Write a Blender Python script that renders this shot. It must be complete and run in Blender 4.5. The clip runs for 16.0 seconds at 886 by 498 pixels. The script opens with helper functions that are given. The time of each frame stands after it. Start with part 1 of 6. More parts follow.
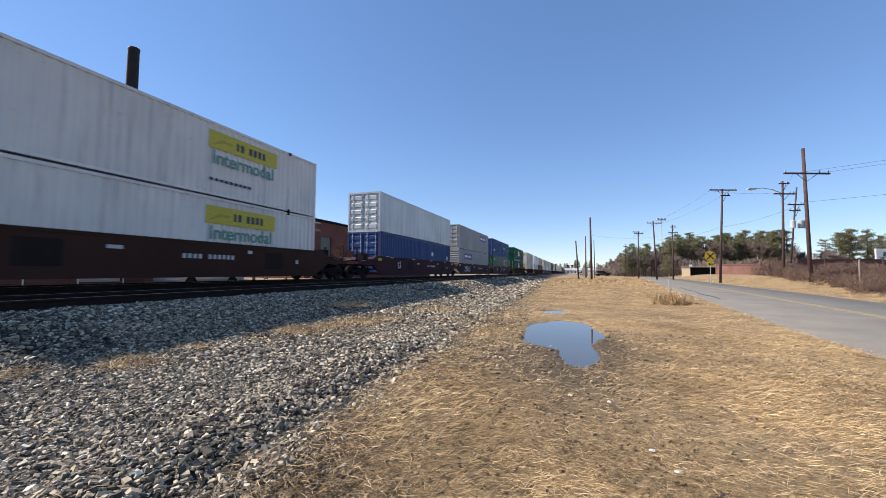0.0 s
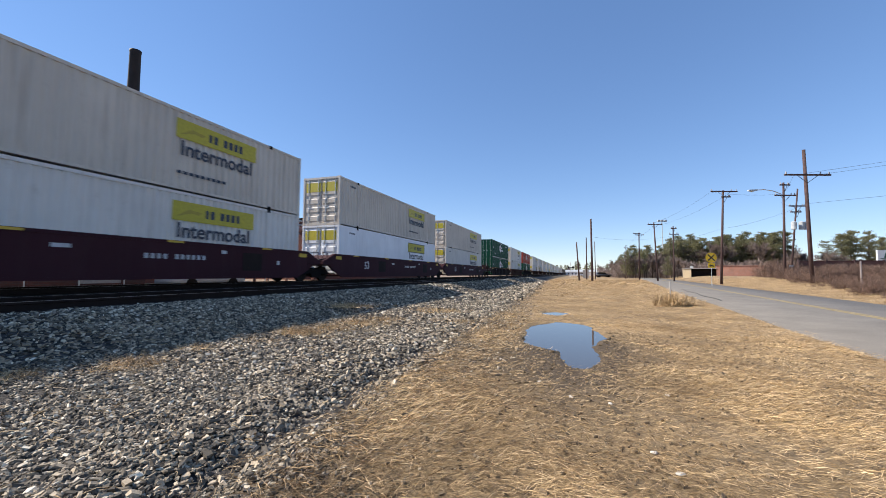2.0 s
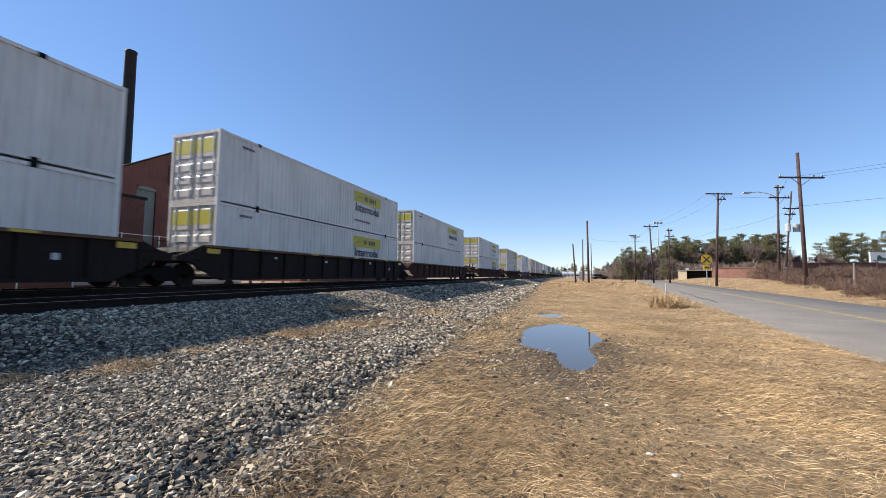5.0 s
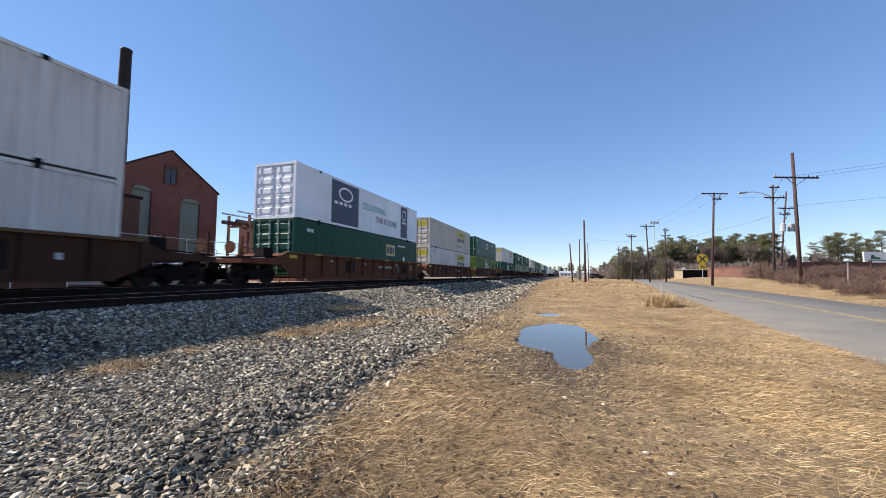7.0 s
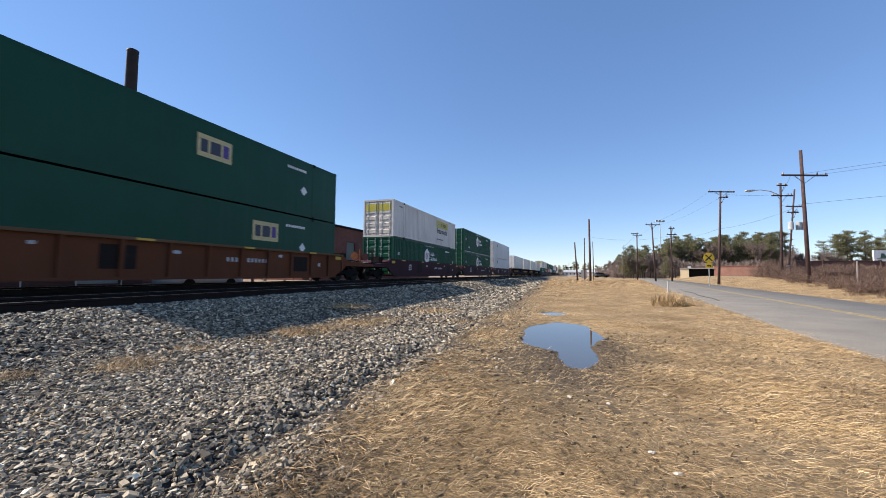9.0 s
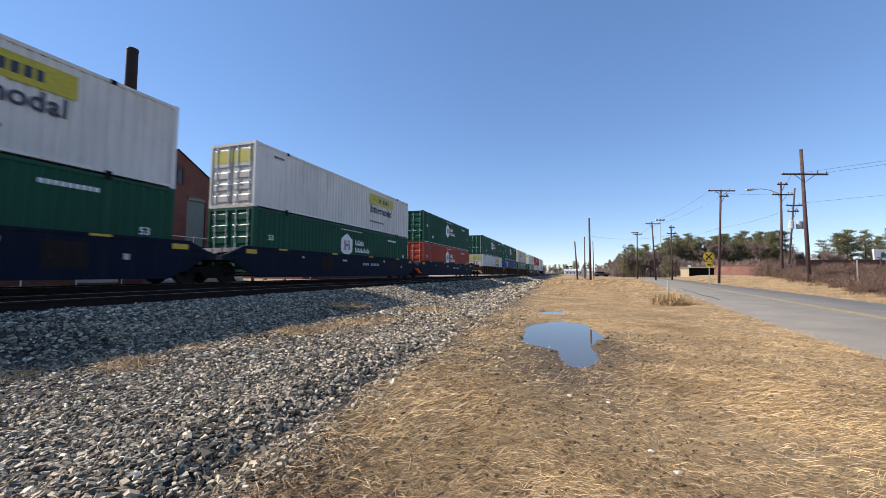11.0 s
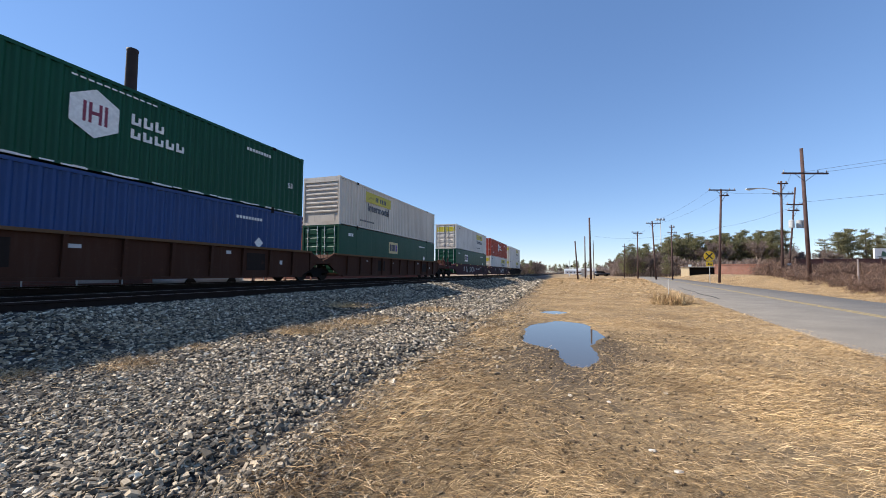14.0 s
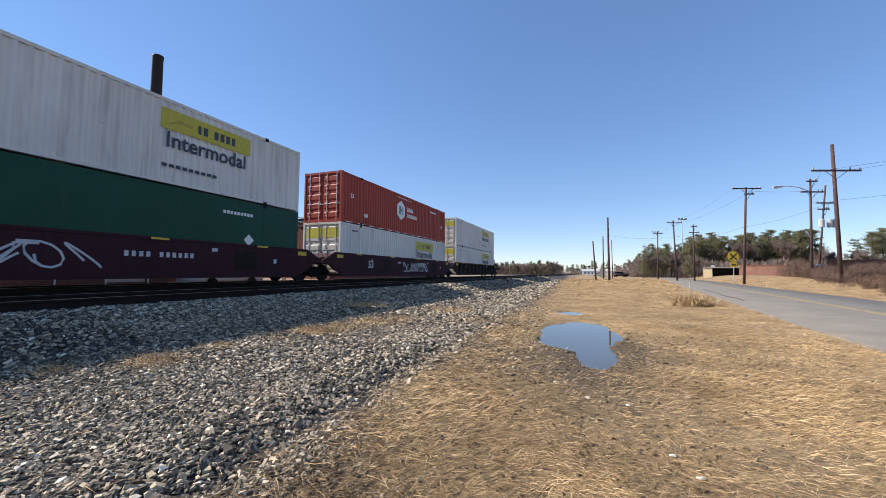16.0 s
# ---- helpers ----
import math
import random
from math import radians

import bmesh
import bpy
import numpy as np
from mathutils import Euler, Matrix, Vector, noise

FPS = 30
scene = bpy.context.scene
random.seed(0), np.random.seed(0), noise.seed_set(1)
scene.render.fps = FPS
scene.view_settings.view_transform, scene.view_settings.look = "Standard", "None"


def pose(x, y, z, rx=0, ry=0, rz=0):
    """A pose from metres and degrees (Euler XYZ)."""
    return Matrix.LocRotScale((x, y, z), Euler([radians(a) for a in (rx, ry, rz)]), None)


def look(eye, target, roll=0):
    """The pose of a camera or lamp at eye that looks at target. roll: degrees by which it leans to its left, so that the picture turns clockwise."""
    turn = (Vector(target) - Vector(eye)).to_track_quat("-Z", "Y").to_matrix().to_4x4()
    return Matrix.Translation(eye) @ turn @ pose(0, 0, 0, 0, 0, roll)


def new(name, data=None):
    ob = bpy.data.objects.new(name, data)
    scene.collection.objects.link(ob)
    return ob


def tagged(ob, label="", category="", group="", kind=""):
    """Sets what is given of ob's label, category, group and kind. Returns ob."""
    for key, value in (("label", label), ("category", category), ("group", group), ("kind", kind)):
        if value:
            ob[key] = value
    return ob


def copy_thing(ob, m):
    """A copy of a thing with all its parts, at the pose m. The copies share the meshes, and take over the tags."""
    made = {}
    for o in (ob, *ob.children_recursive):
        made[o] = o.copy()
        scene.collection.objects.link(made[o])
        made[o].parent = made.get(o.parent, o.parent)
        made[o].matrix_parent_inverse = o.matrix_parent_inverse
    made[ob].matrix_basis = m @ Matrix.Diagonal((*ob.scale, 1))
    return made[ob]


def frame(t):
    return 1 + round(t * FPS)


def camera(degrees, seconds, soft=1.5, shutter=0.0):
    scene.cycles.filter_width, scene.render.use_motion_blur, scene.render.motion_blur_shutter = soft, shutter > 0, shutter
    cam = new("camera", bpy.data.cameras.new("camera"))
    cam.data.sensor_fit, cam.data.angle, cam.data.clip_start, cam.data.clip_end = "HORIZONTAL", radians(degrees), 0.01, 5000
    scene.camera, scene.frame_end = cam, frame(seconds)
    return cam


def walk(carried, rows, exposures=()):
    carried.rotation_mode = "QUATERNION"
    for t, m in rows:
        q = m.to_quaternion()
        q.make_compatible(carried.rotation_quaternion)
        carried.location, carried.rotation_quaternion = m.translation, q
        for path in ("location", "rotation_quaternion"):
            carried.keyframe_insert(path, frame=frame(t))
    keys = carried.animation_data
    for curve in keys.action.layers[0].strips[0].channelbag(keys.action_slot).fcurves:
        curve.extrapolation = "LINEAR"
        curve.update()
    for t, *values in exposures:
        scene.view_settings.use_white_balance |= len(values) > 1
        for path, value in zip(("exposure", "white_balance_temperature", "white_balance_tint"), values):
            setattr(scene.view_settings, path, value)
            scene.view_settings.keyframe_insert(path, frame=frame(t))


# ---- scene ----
cam = camera(98.47, 16.0, soft=0.7, shutter=0.04)
EYE = Vector((0, 0, 1.05))


def aim(yaw, pitch, roll):
    """The camera's pose: yaw clockwise from north (+y), pitch upwards."""
    a, b = radians(yaw), radians(pitch)
    return look(EYE, EYE + Vector((math.sin(a) * math.cos(b), math.cos(a) * math.cos(b), math.sin(b))), roll)


AIMS = [(0.0, -19.068, 3.412, 0.413), (0.5, -18.992, 3.668, 0.36), (1.0, -19.112, 3.763, 0.43), (1.5, -19.129, 3.599, 0.38),
        (2.0, -19.161, 3.64, 0.409), (2.5, -18.912, 3.674, 0.425), (3.0, -18.972, 3.677, 0.424), (3.5, -19.104, 3.755, 0.412),
        (4.0, -18.97, 3.76, 0.44), (6.5, -18.36, 4.14, 0.408), (7.0, -18.261, 3.839, 0.403), (7.5, -18.549, 3.62, 0.388),
        (8.0, -18.805, 3.474, 0.43), (8.5, -18.822, 3.65, 0.422), (9.0, -18.918, 3.671, 0.391), (11.5, -18.933, 3.511, 0.38),
        (12.0, -18.92, 3.55, 0.33), (12.5, -18.904, 3.514, 0.33), (13.0, -18.91, 3.518, 0.3), (13.5, -18.919, 3.489, 0.294),
        (14.0, -18.969, 3.504, 0.28), (14.5, -19.054, 3.524, 0.3), (15.0, -19.239, 3.54, 0.331), (15.5, -19.8, 3.525, 0.391),
        (16.0, -21.334, 3.509, 0.445)]
walk(cam, [(t, aim(y, p, r)) for t, y, p, r in AIMS], exposures=[(0.0, 0.65, 6180, 15), (16.0, 0.65, 6180, 15)])

# ---- daylight ----
SUN_WAY = Vector((8.35, 1.8, -6.75)).normalized()
world = bpy.data.worlds.new("clear_sky")
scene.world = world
world.use_nodes = True
wn, wl = world.node_tree.nodes, world.node_tree.links
sky = wn.new("ShaderNodeTexSky")
sky.sky_type = "NISHITA"
sky.sun_disc = False
sky.sun_elevation = math.asin(-SUN_WAY.z)
sky.sun_rotation = math.atan2(-SUN_WAY.x, -SUN_WAY.y)
sky.air_density, sky.dust_density, sky.ozone_density = 0.85, 0.0, 4.0
wn["Background"].inputs["Strength"].default_value = 0.185
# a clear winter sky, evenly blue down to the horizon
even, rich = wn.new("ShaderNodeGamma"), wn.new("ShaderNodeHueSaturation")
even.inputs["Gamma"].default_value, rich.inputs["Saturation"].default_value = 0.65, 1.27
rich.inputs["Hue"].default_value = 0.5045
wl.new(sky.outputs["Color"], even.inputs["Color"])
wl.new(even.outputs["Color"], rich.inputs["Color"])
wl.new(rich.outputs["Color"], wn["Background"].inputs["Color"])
sun = new("sun", bpy.data.lights.new("sun", "SUN"))
sun.data.energy, sun.data.angle, sun.data.color = 5.0, radians(0.5), (1.0, 0.915, 0.765)
sun.matrix_world = look((-80, -20, 70), Vector((-80, -20, 70)) + SUN_WAY)


# ---- materials ----
def shader(name, rough=0.7, metal=0.0):
    m = bpy.data.materials.new(name)
    m.use_nodes = True
    n, l = m.node_tree.nodes, m.node_tree.links
    b = n["Principled BSDF"]
    b.inputs["Roughness"].default_value, b.inputs["Metallic"].default_value = rough, metal
    return m, n, l, b


def coords(n, l, scale=(1, 1, 1), space="Object"):
    tc, mp = n.new("ShaderNodeTexCoord"), n.new("ShaderNodeMapping")
    mp.inputs["Scale"].default_value = scale
    l.new(tc.outputs[space], mp.inputs["Vector"])
    return mp.outputs["Vector"]


def noise_tex(n, l, vec, scale, detail=4.0, rough=0.6):
    t = n.new("ShaderNodeTexNoise")
    t.inputs["Scale"].default_value, t.inputs["Detail"].default_value, t.inputs["Roughness"].default_value = scale, detail, rough
    l.new(vec, t.inputs["Vector"])
    return t.outputs["Fac"]


def ramp(n, l, fac, stops):
    r = n.new("ShaderNodeValToRGB")
    e = r.color_ramp.elements
    while len(e) < len(stops):
        e.new(0.5)
    for el, (p, c) in zip(e, stops):
        el.position, el.color = p, (*c, 1) if len(c) == 3 else c
    l.new(fac, r.inputs["Fac"])
    return r.outputs["Color"]


def mixed(n, l, fac, a, b, mode="MIX"):
    x = n.new("ShaderNodeMix")
    x.data_type, x.blend_type = "RGBA", mode
    for sock, v in ((x.inputs["Factor"], fac), (x.inputs["A"], a), (x.inputs["B"], b)):
        if hasattr(v, "is_linked"):
            l.new(v, sock)
        elif isinstance(v, tuple):
            sock.default_value = (*v, 1)
        else:
            sock.default_value = v
    return x.outputs["Result"]


def bumped(n, l, b, height, strength=0.3, distance=0.01):
    bp = n.new("ShaderNodeBump")
    bp.inputs["Strength"].default_value, bp.inputs["Distance"].default_value = strength, distance
    l.new(height, bp.inputs["Height"])
    l.new(bp.outputs["Normal"], b.inputs["Normal"])


def dim(c, k):
    return tuple(min(1.0, v * k) for v in c)


def paint(name, col, rough=0.45, dirt=(0.16, 0.12, 0.09), amount=0.5, rust=0.0, metal=0.0, streak=(1.6, 1.6, 0.12), sheen=0.3):
    """Weathered paint: broad fading, vertical streaks of dirt, specks of rust."""
    m, n, l, b = shader(name, rough, metal)
    b.inputs["Specular IOR Level"].default_value = sheen
    info = n.new("ShaderNodeObjectInfo")
    add = n.new("ShaderNodeVectorMath")
    add.operation = "ADD"
    tc = n.new("ShaderNodeTexCoord")
    sc = n.new("ShaderNodeVectorMath")
    sc.operation = "SCALE"
    comb = n.new("ShaderNodeCombineXYZ")
    for k in "XYZ":
        l.new(info.outputs["Random"], comb.inputs[k])
    l.new(comb.outputs[0], sc.inputs[0])
    sc.inputs["Scale"].default_value = 91.0
    l.new(tc.outputs["Object"], add.inputs[0])
    l.new(sc.outputs[0], add.inputs[1])
    mp = n.new("ShaderNodeMapping")
    mp.inputs["Scale"].default_value = streak
    l.new(add.outputs[0], mp.inputs["Vector"])
    fade = noise_tex(n, l, add.outputs[0], 0.35, 3.0)
    base = ramp(n, l, fade, [(0.3, dim(col, 0.86)), (0.7, dim(col, 1.06))])
    streaks = noise_tex(n, l, mp.outputs["Vector"], 2.2, 6.0, 0.7)
    fac = ramp(n, l, streaks, [(0.52, (0, 0, 0)), (0.8, (amount, amount, amount))])
    out = mixed(n, l, fac, base, dirt)
    if rust:
        spots = noise_tex(n, l, add.outputs[0], 3.1, 8.0, 0.75)
        f2 = ramp(n, l, spots, [(0.60, (0, 0, 0)), (0.72, (rust, rust, rust))])
        out = mixed(n, l, f2, out, (0.17, 0.07, 0.035))
    l.new(out, b.inputs["Base Color"])
    fine = noise_tex(n, l, add.outputs[0], 14.0, 3.0)
    l.new(ramp(n, l, fine, [(0.2, (rough - 0.1,) * 3), (0.8, (rough + 0.15,) * 3)]), b.inputs["Roughness"])
    bumped(n, l, b, fine, 0.12, 0.01)
    return m


def plain(name, col, rough=0.6, metal=0.0, vary=0.15, scale=9.0, sheen=0.5):
    m, n, l, b = shader(name, rough, metal)
    b.inputs["Specular IOR Level"].default_value = sheen
    f = noise_tex(n, l, coords(n, l), scale, 5.0)
    l.new(ramp(n, l, f, [(0.3, dim(col, 1 - vary)), (0.7, dim(col, 1 + vary))]), b.inputs["Base Color"])
    bumped(n, l, b, f, 0.15, 0.01)
    return m


WHITE = paint("white_container_paint", (0.68, 0.65, 0.60), amount=0.5, rust=0.25)
CREAM = paint("aged_white_container_paint", (0.60, 0.54, 0.46), amount=0.5, rust=0.4)
BRIGHT = paint("fresh_white_container_paint", (0.80, 0.81, 0.83), amount=0.18)
SILVER = paint("bare_aluminium", (0.56, 0.56, 0.54), rough=0.42, amount=0.55, metal=0.25, rust=0.1)
GREY = paint("grey_white_container_paint", (0.52, 0.52, 0.53), amount=0.4, rust=0.1)
PARCEL = paint("dull_grey_container_paint", (0.33, 0.325, 0.315), amount=0.5, rust=0.15)
GREEN = paint("green_container_paint", (0.004, 0.066, 0.034), amount=0.14, sheen=0.2, dirt=(0.05, 0.085, 0.06))
DEEP = paint("deep_green_container_paint", (0.004, 0.056, 0.031), amount=0.16, sheen=0.2, dirt=(0.05, 0.08, 0.06))
LIME = paint("faded_lime_green_container_paint", (0.10, 0.17, 0.035), amount=0.3)
RED = paint("orange_red_container_paint", (0.34, 0.042, 0.018), amount=0.3, dirt=(0.2, 0.07, 0.04))
BLUE = paint("blue_container_paint", (0.012, 0.048, 0.165), amount=0.25, dirt=(0.1, 0.1, 0.14))
BROWN = paint("brown_railcar_paint", (0.062, 0.026, 0.016), rough=0.7, amount=0.5, rust=0.5, sheen=0.12, dirt=(0.09, 0.06, 0.045))
RUST = paint("rust_orange_railcar_paint", (0.14, 0.05, 0.023), rough=0.75, amount=0.5, rust=0.5, sheen=0.12, dirt=(0.10, 0.07, 0.05))
MAROON = paint("maroon_railcar_paint", (0.045, 0.014, 0.019), rough=0.65, amount=0.3, sheen=0.12, dirt=(0.07, 0.045, 0.04))
BLACKCAR = paint("black_brown_railcar_paint", (0.022, 0.015, 0.013), rough=0.7, amount=0.3, rust=0.3, sheen=0.12, dirt=(0.06, 0.045, 0.035))
NAVYCAR = paint("dark_blue_railcar_paint", (0.006, 0.009, 0.022), rough=0.65, amount=0.3, sheen=0.12, dirt=(0.05, 0.045, 0.05))
UMBER = paint("dark_umber_railcar_paint", (0.052, 0.024, 0.016), rough=0.7, amount=0.35, rust=0.3, sheen=0.1, dirt=(0.06, 0.04, 0.03))
CHORD = paint("dusty_tan_chord", (0.15, 0.085, 0.045), rough=0.8, amount=0.6, rust=0.6, sheen=0.1, dirt=(0.10, 0.07, 0.05), streak=(1.6, 0.5, 1.6))
STEEL = plain("dark_oily_steel", (0.010, 0.0085, 0.008), 0.8, 0.0, sheen=0.1)
WHEEL = plain("worn_wheel_steel", (0.022, 0.017, 0.014), 0.7, 0.0, sheen=0.12)
GALV = plain("galvanised_bar", (0.62, 0.61, 0.58), 0.35, 0.6)
YELLOW = plain("yellow_decal", (0.46, 0.385, 0.02), 0.5)
DARKINK = plain("dark_blue_lettering", (0.022, 0.028, 0.05), 0.5)
GREENINK = plain("faded_green_lettering", (0.10, 0.25, 0.20), 0.5)
WHITEINK = plain("white_lettering", (0.72, 0.72, 0.70), 0.5)
CRIMSON = plain("crimson_mark", (0.20, 0.02, 0.05), 0.5)
NAVY = plain("navy_decal", (0.03, 0.045, 0.075), 0.5)
PURPLE = plain("purple_decal", (0.06, 0.03, 0.20), 0.5)
TAN = plain("tan_decal", (0.50, 0.42, 0.20), 0.5)
TEAL = plain("teal_lettering", (0.10, 0.35, 0.33), 0.5)
CAN = plain("grey_transformer_paint", (0.42, 0.44, 0.44), 0.5)
AMBER = plain("amber_reflective_strip", (0.55, 0.34, 0.02), 0.4)


# ---- mesh helpers ----
def box(bm, x0, x1, y0, y1, z0, z1):
    v = [bm.verts.new(p) for p in ((x0, y0, z0), (x1, y0, z0), (x1, y1, z0), (x0, y1, z0),
                                   (x0, y0, z1), (x1, y0, z1), (x1, y1, z1), (x0, y1, z1))]
    for f in ((3, 2, 1, 0), (4, 5, 6, 7), (0, 1, 5, 4), (1, 2, 6, 5), (2, 3, 7, 6), (3, 0, 4, 7)):
        bm.faces.new([v[i] for i in f])


def tube(bm, a, b, r0, r1=None, n=8):
    """A round bar from a to b with closed ends."""
    a, b = Vector(a), Vector(b)
    r1 = r0 if r1 is None else r1
    q = (b - a).to_track_quat("Z", "Y")
    rings = []
    for p, r in ((a, r0), (b, r1)):
        rings.append([bm.verts.new(p + q @ Vector((r * math.cos(k * math.tau / n), r * math.sin(k * math.tau / n), 0))) for k in range(n)])
    for k in range(n):
        bm.faces.new((rings[0][k], rings[0][(k + 1) % n], rings[1][(k + 1) % n], rings[1][k]))
    bm.faces.new(rings[0][::-1])
    bm.faces.new(rings[1])


def sweep(bm, pts, r, n=4):
    """A thin round wire through the points."""
    rings = []
    for i, p in enumerate(pts):
        q = (pts[min(i + 1, len(pts) - 1)] - pts[max(i - 1, 0)]).to_track_quat("Z", "Y")
        rings.append([bm.verts.new(p + q @ Vector((r * math.cos(k * math.tau / n), r * math.sin(k * math.tau / n), 0))) for k in range(n)])
    for a, b in zip(rings, rings[1:]):
        for k in range(n):
            bm.faces.new((a[k], a[(k + 1) % n], b[(k + 1) % n], b[k]))


def prism(bm, outline, axis, lo, hi):
    """An outline in the plane across axis ('x': (y, z) pairs, 'y': (x, z) pairs), pulled from lo to hi."""
    def p(u, v, w):
        return (w, u, v) if axis == "x" else (u, w, v)
    a = [bm.verts.new(p(u, v, lo)) for u, v in outline]
    b = [bm.verts.new(p(u, v, hi)) for u, v in outline]
    bm.faces.new(a)
    bm.faces.new(b[::-1])
    for i in range(len(a)):
        j = (i + 1) % len(a)
        bm.faces.new((a[i], b[i], b[j], a[j]))


def mesh_of(name, bm, material, smooth=False):
    bmesh.ops.recalc_face_normals(bm, faces=bm.faces)
    me = bpy.data.meshes.new(name)
    bm.to_mesh(me)
    bm.free()
    me.materials.append(material)
    if smooth:
        me.shade_smooth()
    return me


def part(name, bm, material, parent=None, label="", smooth=False, at=None):
    ob = new(name, mesh_of(name, bm, material, smooth))
    if parent:
        ob.parent = parent
    if at is not None:
        ob.matrix_basis = at
    if label:
        tagged(ob, label)
    return ob


def again(ob, at, parent=None):
    """Another part on the same mesh."""
    o = new(ob.name.split(".")[0], ob.data)
    o.parent = parent or ob.parent
    o.matrix_basis = at
    return o


def lettering(name, words, size, material, parent, at, label="", squeeze=1.0):
    cu = bpy.data.curves.new(name, "FONT")
    cu.body, cu.size, cu.extrude, cu.align_x, cu.align_y = words, size, 0.002, "CENTER", "CENTER"
    cu.space_character = 1.02
    cu.offset = size * 0.018
    tmp = bpy.data.objects.new(name, cu)
    me = bpy.data.meshes.new_from_object(tmp)
    bpy.data.objects.remove(tmp)
    me.materials.clear()
    me.materials.append(material)
    ob = new(name, me)
    ob.parent = parent
    ob.matrix_basis = at @ Matrix.Diagonal((squeeze, 1, 1, 1))
    if label:
        tagged(ob, label)
    return ob


def on_side(y, z, out=0.0):
    """A decal's pose on the track-road side of a container or car: words run along +y, face +x."""
    return Matrix.Translation((1.297 + out, y, z)) @ Euler((radians(90), 0, radians(90))).to_matrix().to_4x4()


def plate(name, y0, y1, z0, z1, material, parent, label="", out=0.0, lift=0.003):
    bm = bmesh.new()
    box(bm, 1.297 + out, 1.297 + out + lift, y0, y1, z0, z1)
    return part(name, bm, material, parent, label)


# ---- ground ----
TRACK_X, NEAR_TRACK_X, RAIL_TOP = -14.335, -8.70, 0.57


def step(a, b, x):
    t = np.clip((x - a) / (b - a), 0, 1)
    return t * t * (3 - 2 * t)


def road_off(x, y):
    """Metres to the right of the road's middle line."""
    return (x - (5.38 + 0.1213 * y)) * 0.9927


def hum(x, y, s, k):
    return np.sin(x * s + k) * np.cos(y * s * 1.17 - 2 * k) + 0.5 * np.sin((x + y) * s * 1.9 + 3 * k)


def puddle_depth(x, y):
    """Above zero where the ground is hollowed out under the puddles."""
    a = 1 - ((x + 0.22 + 0.03 * (y - 7)) / 0.72) ** 2 - ((y - 7.35) / 1.75) ** 2
    b = 1 - ((x - 0.03) / 0.24) ** 2 - ((y - 5.55) / 0.95) ** 2
    c = 1 - ((x + 0.55) / 0.38) ** 2 - ((y - 10.9) / 0.62) ** 2
    return np.maximum(np.maximum(a, b), c) + 0.13 * hum(x, y, 3.1, 0.4) + 0.05 * hum(x, y, 8.3, 1.4)


def height(x, y):
    x, y = np.asarray(x, float), np.asarray(y, float)
    z = 0.46 * step(-4.3, -6.95, x) - 0.07 * step(-7.2, -7.5, x) - 0.22 * step(-16.4, -19, x)
    d = road_off(x, y)
    z = z + 0.9 * step(3.6, 12, d) + 0.012 * hum(x, y, 0.9, 0.7) * step(-6, -3, x) * step(3.6, 4.4, np.abs(d))
    z = z - 0.055 * step(-0.12, 0.35, puddle_depth(x, y)) * ((np.abs(x + 0.3) < 1.6) & (y > 3.5) & (y < 12.5))
    near = step(40, 20, np.hypot(x, y))
    z = z + 0.006 * hum(x, y, 5.3, 2.1) * near * step(3.0, 3.6, np.abs(d))
    # a low berm of stones and the furrow beside it
    e = -1.55 - 0.047 * y
    z = z + (0.05 * np.exp(-((x - e + 0.62) / 0.25) ** 2) - 0.05 * np.exp(-((x - e + 0.16) / 0.15) ** 2)) * near * step(9, 4, y)
    # a low rise of the ditch bank between stones and track
    return z + 0.03 * np.exp(-((x + 4.4) / 0.5) ** 2) * near


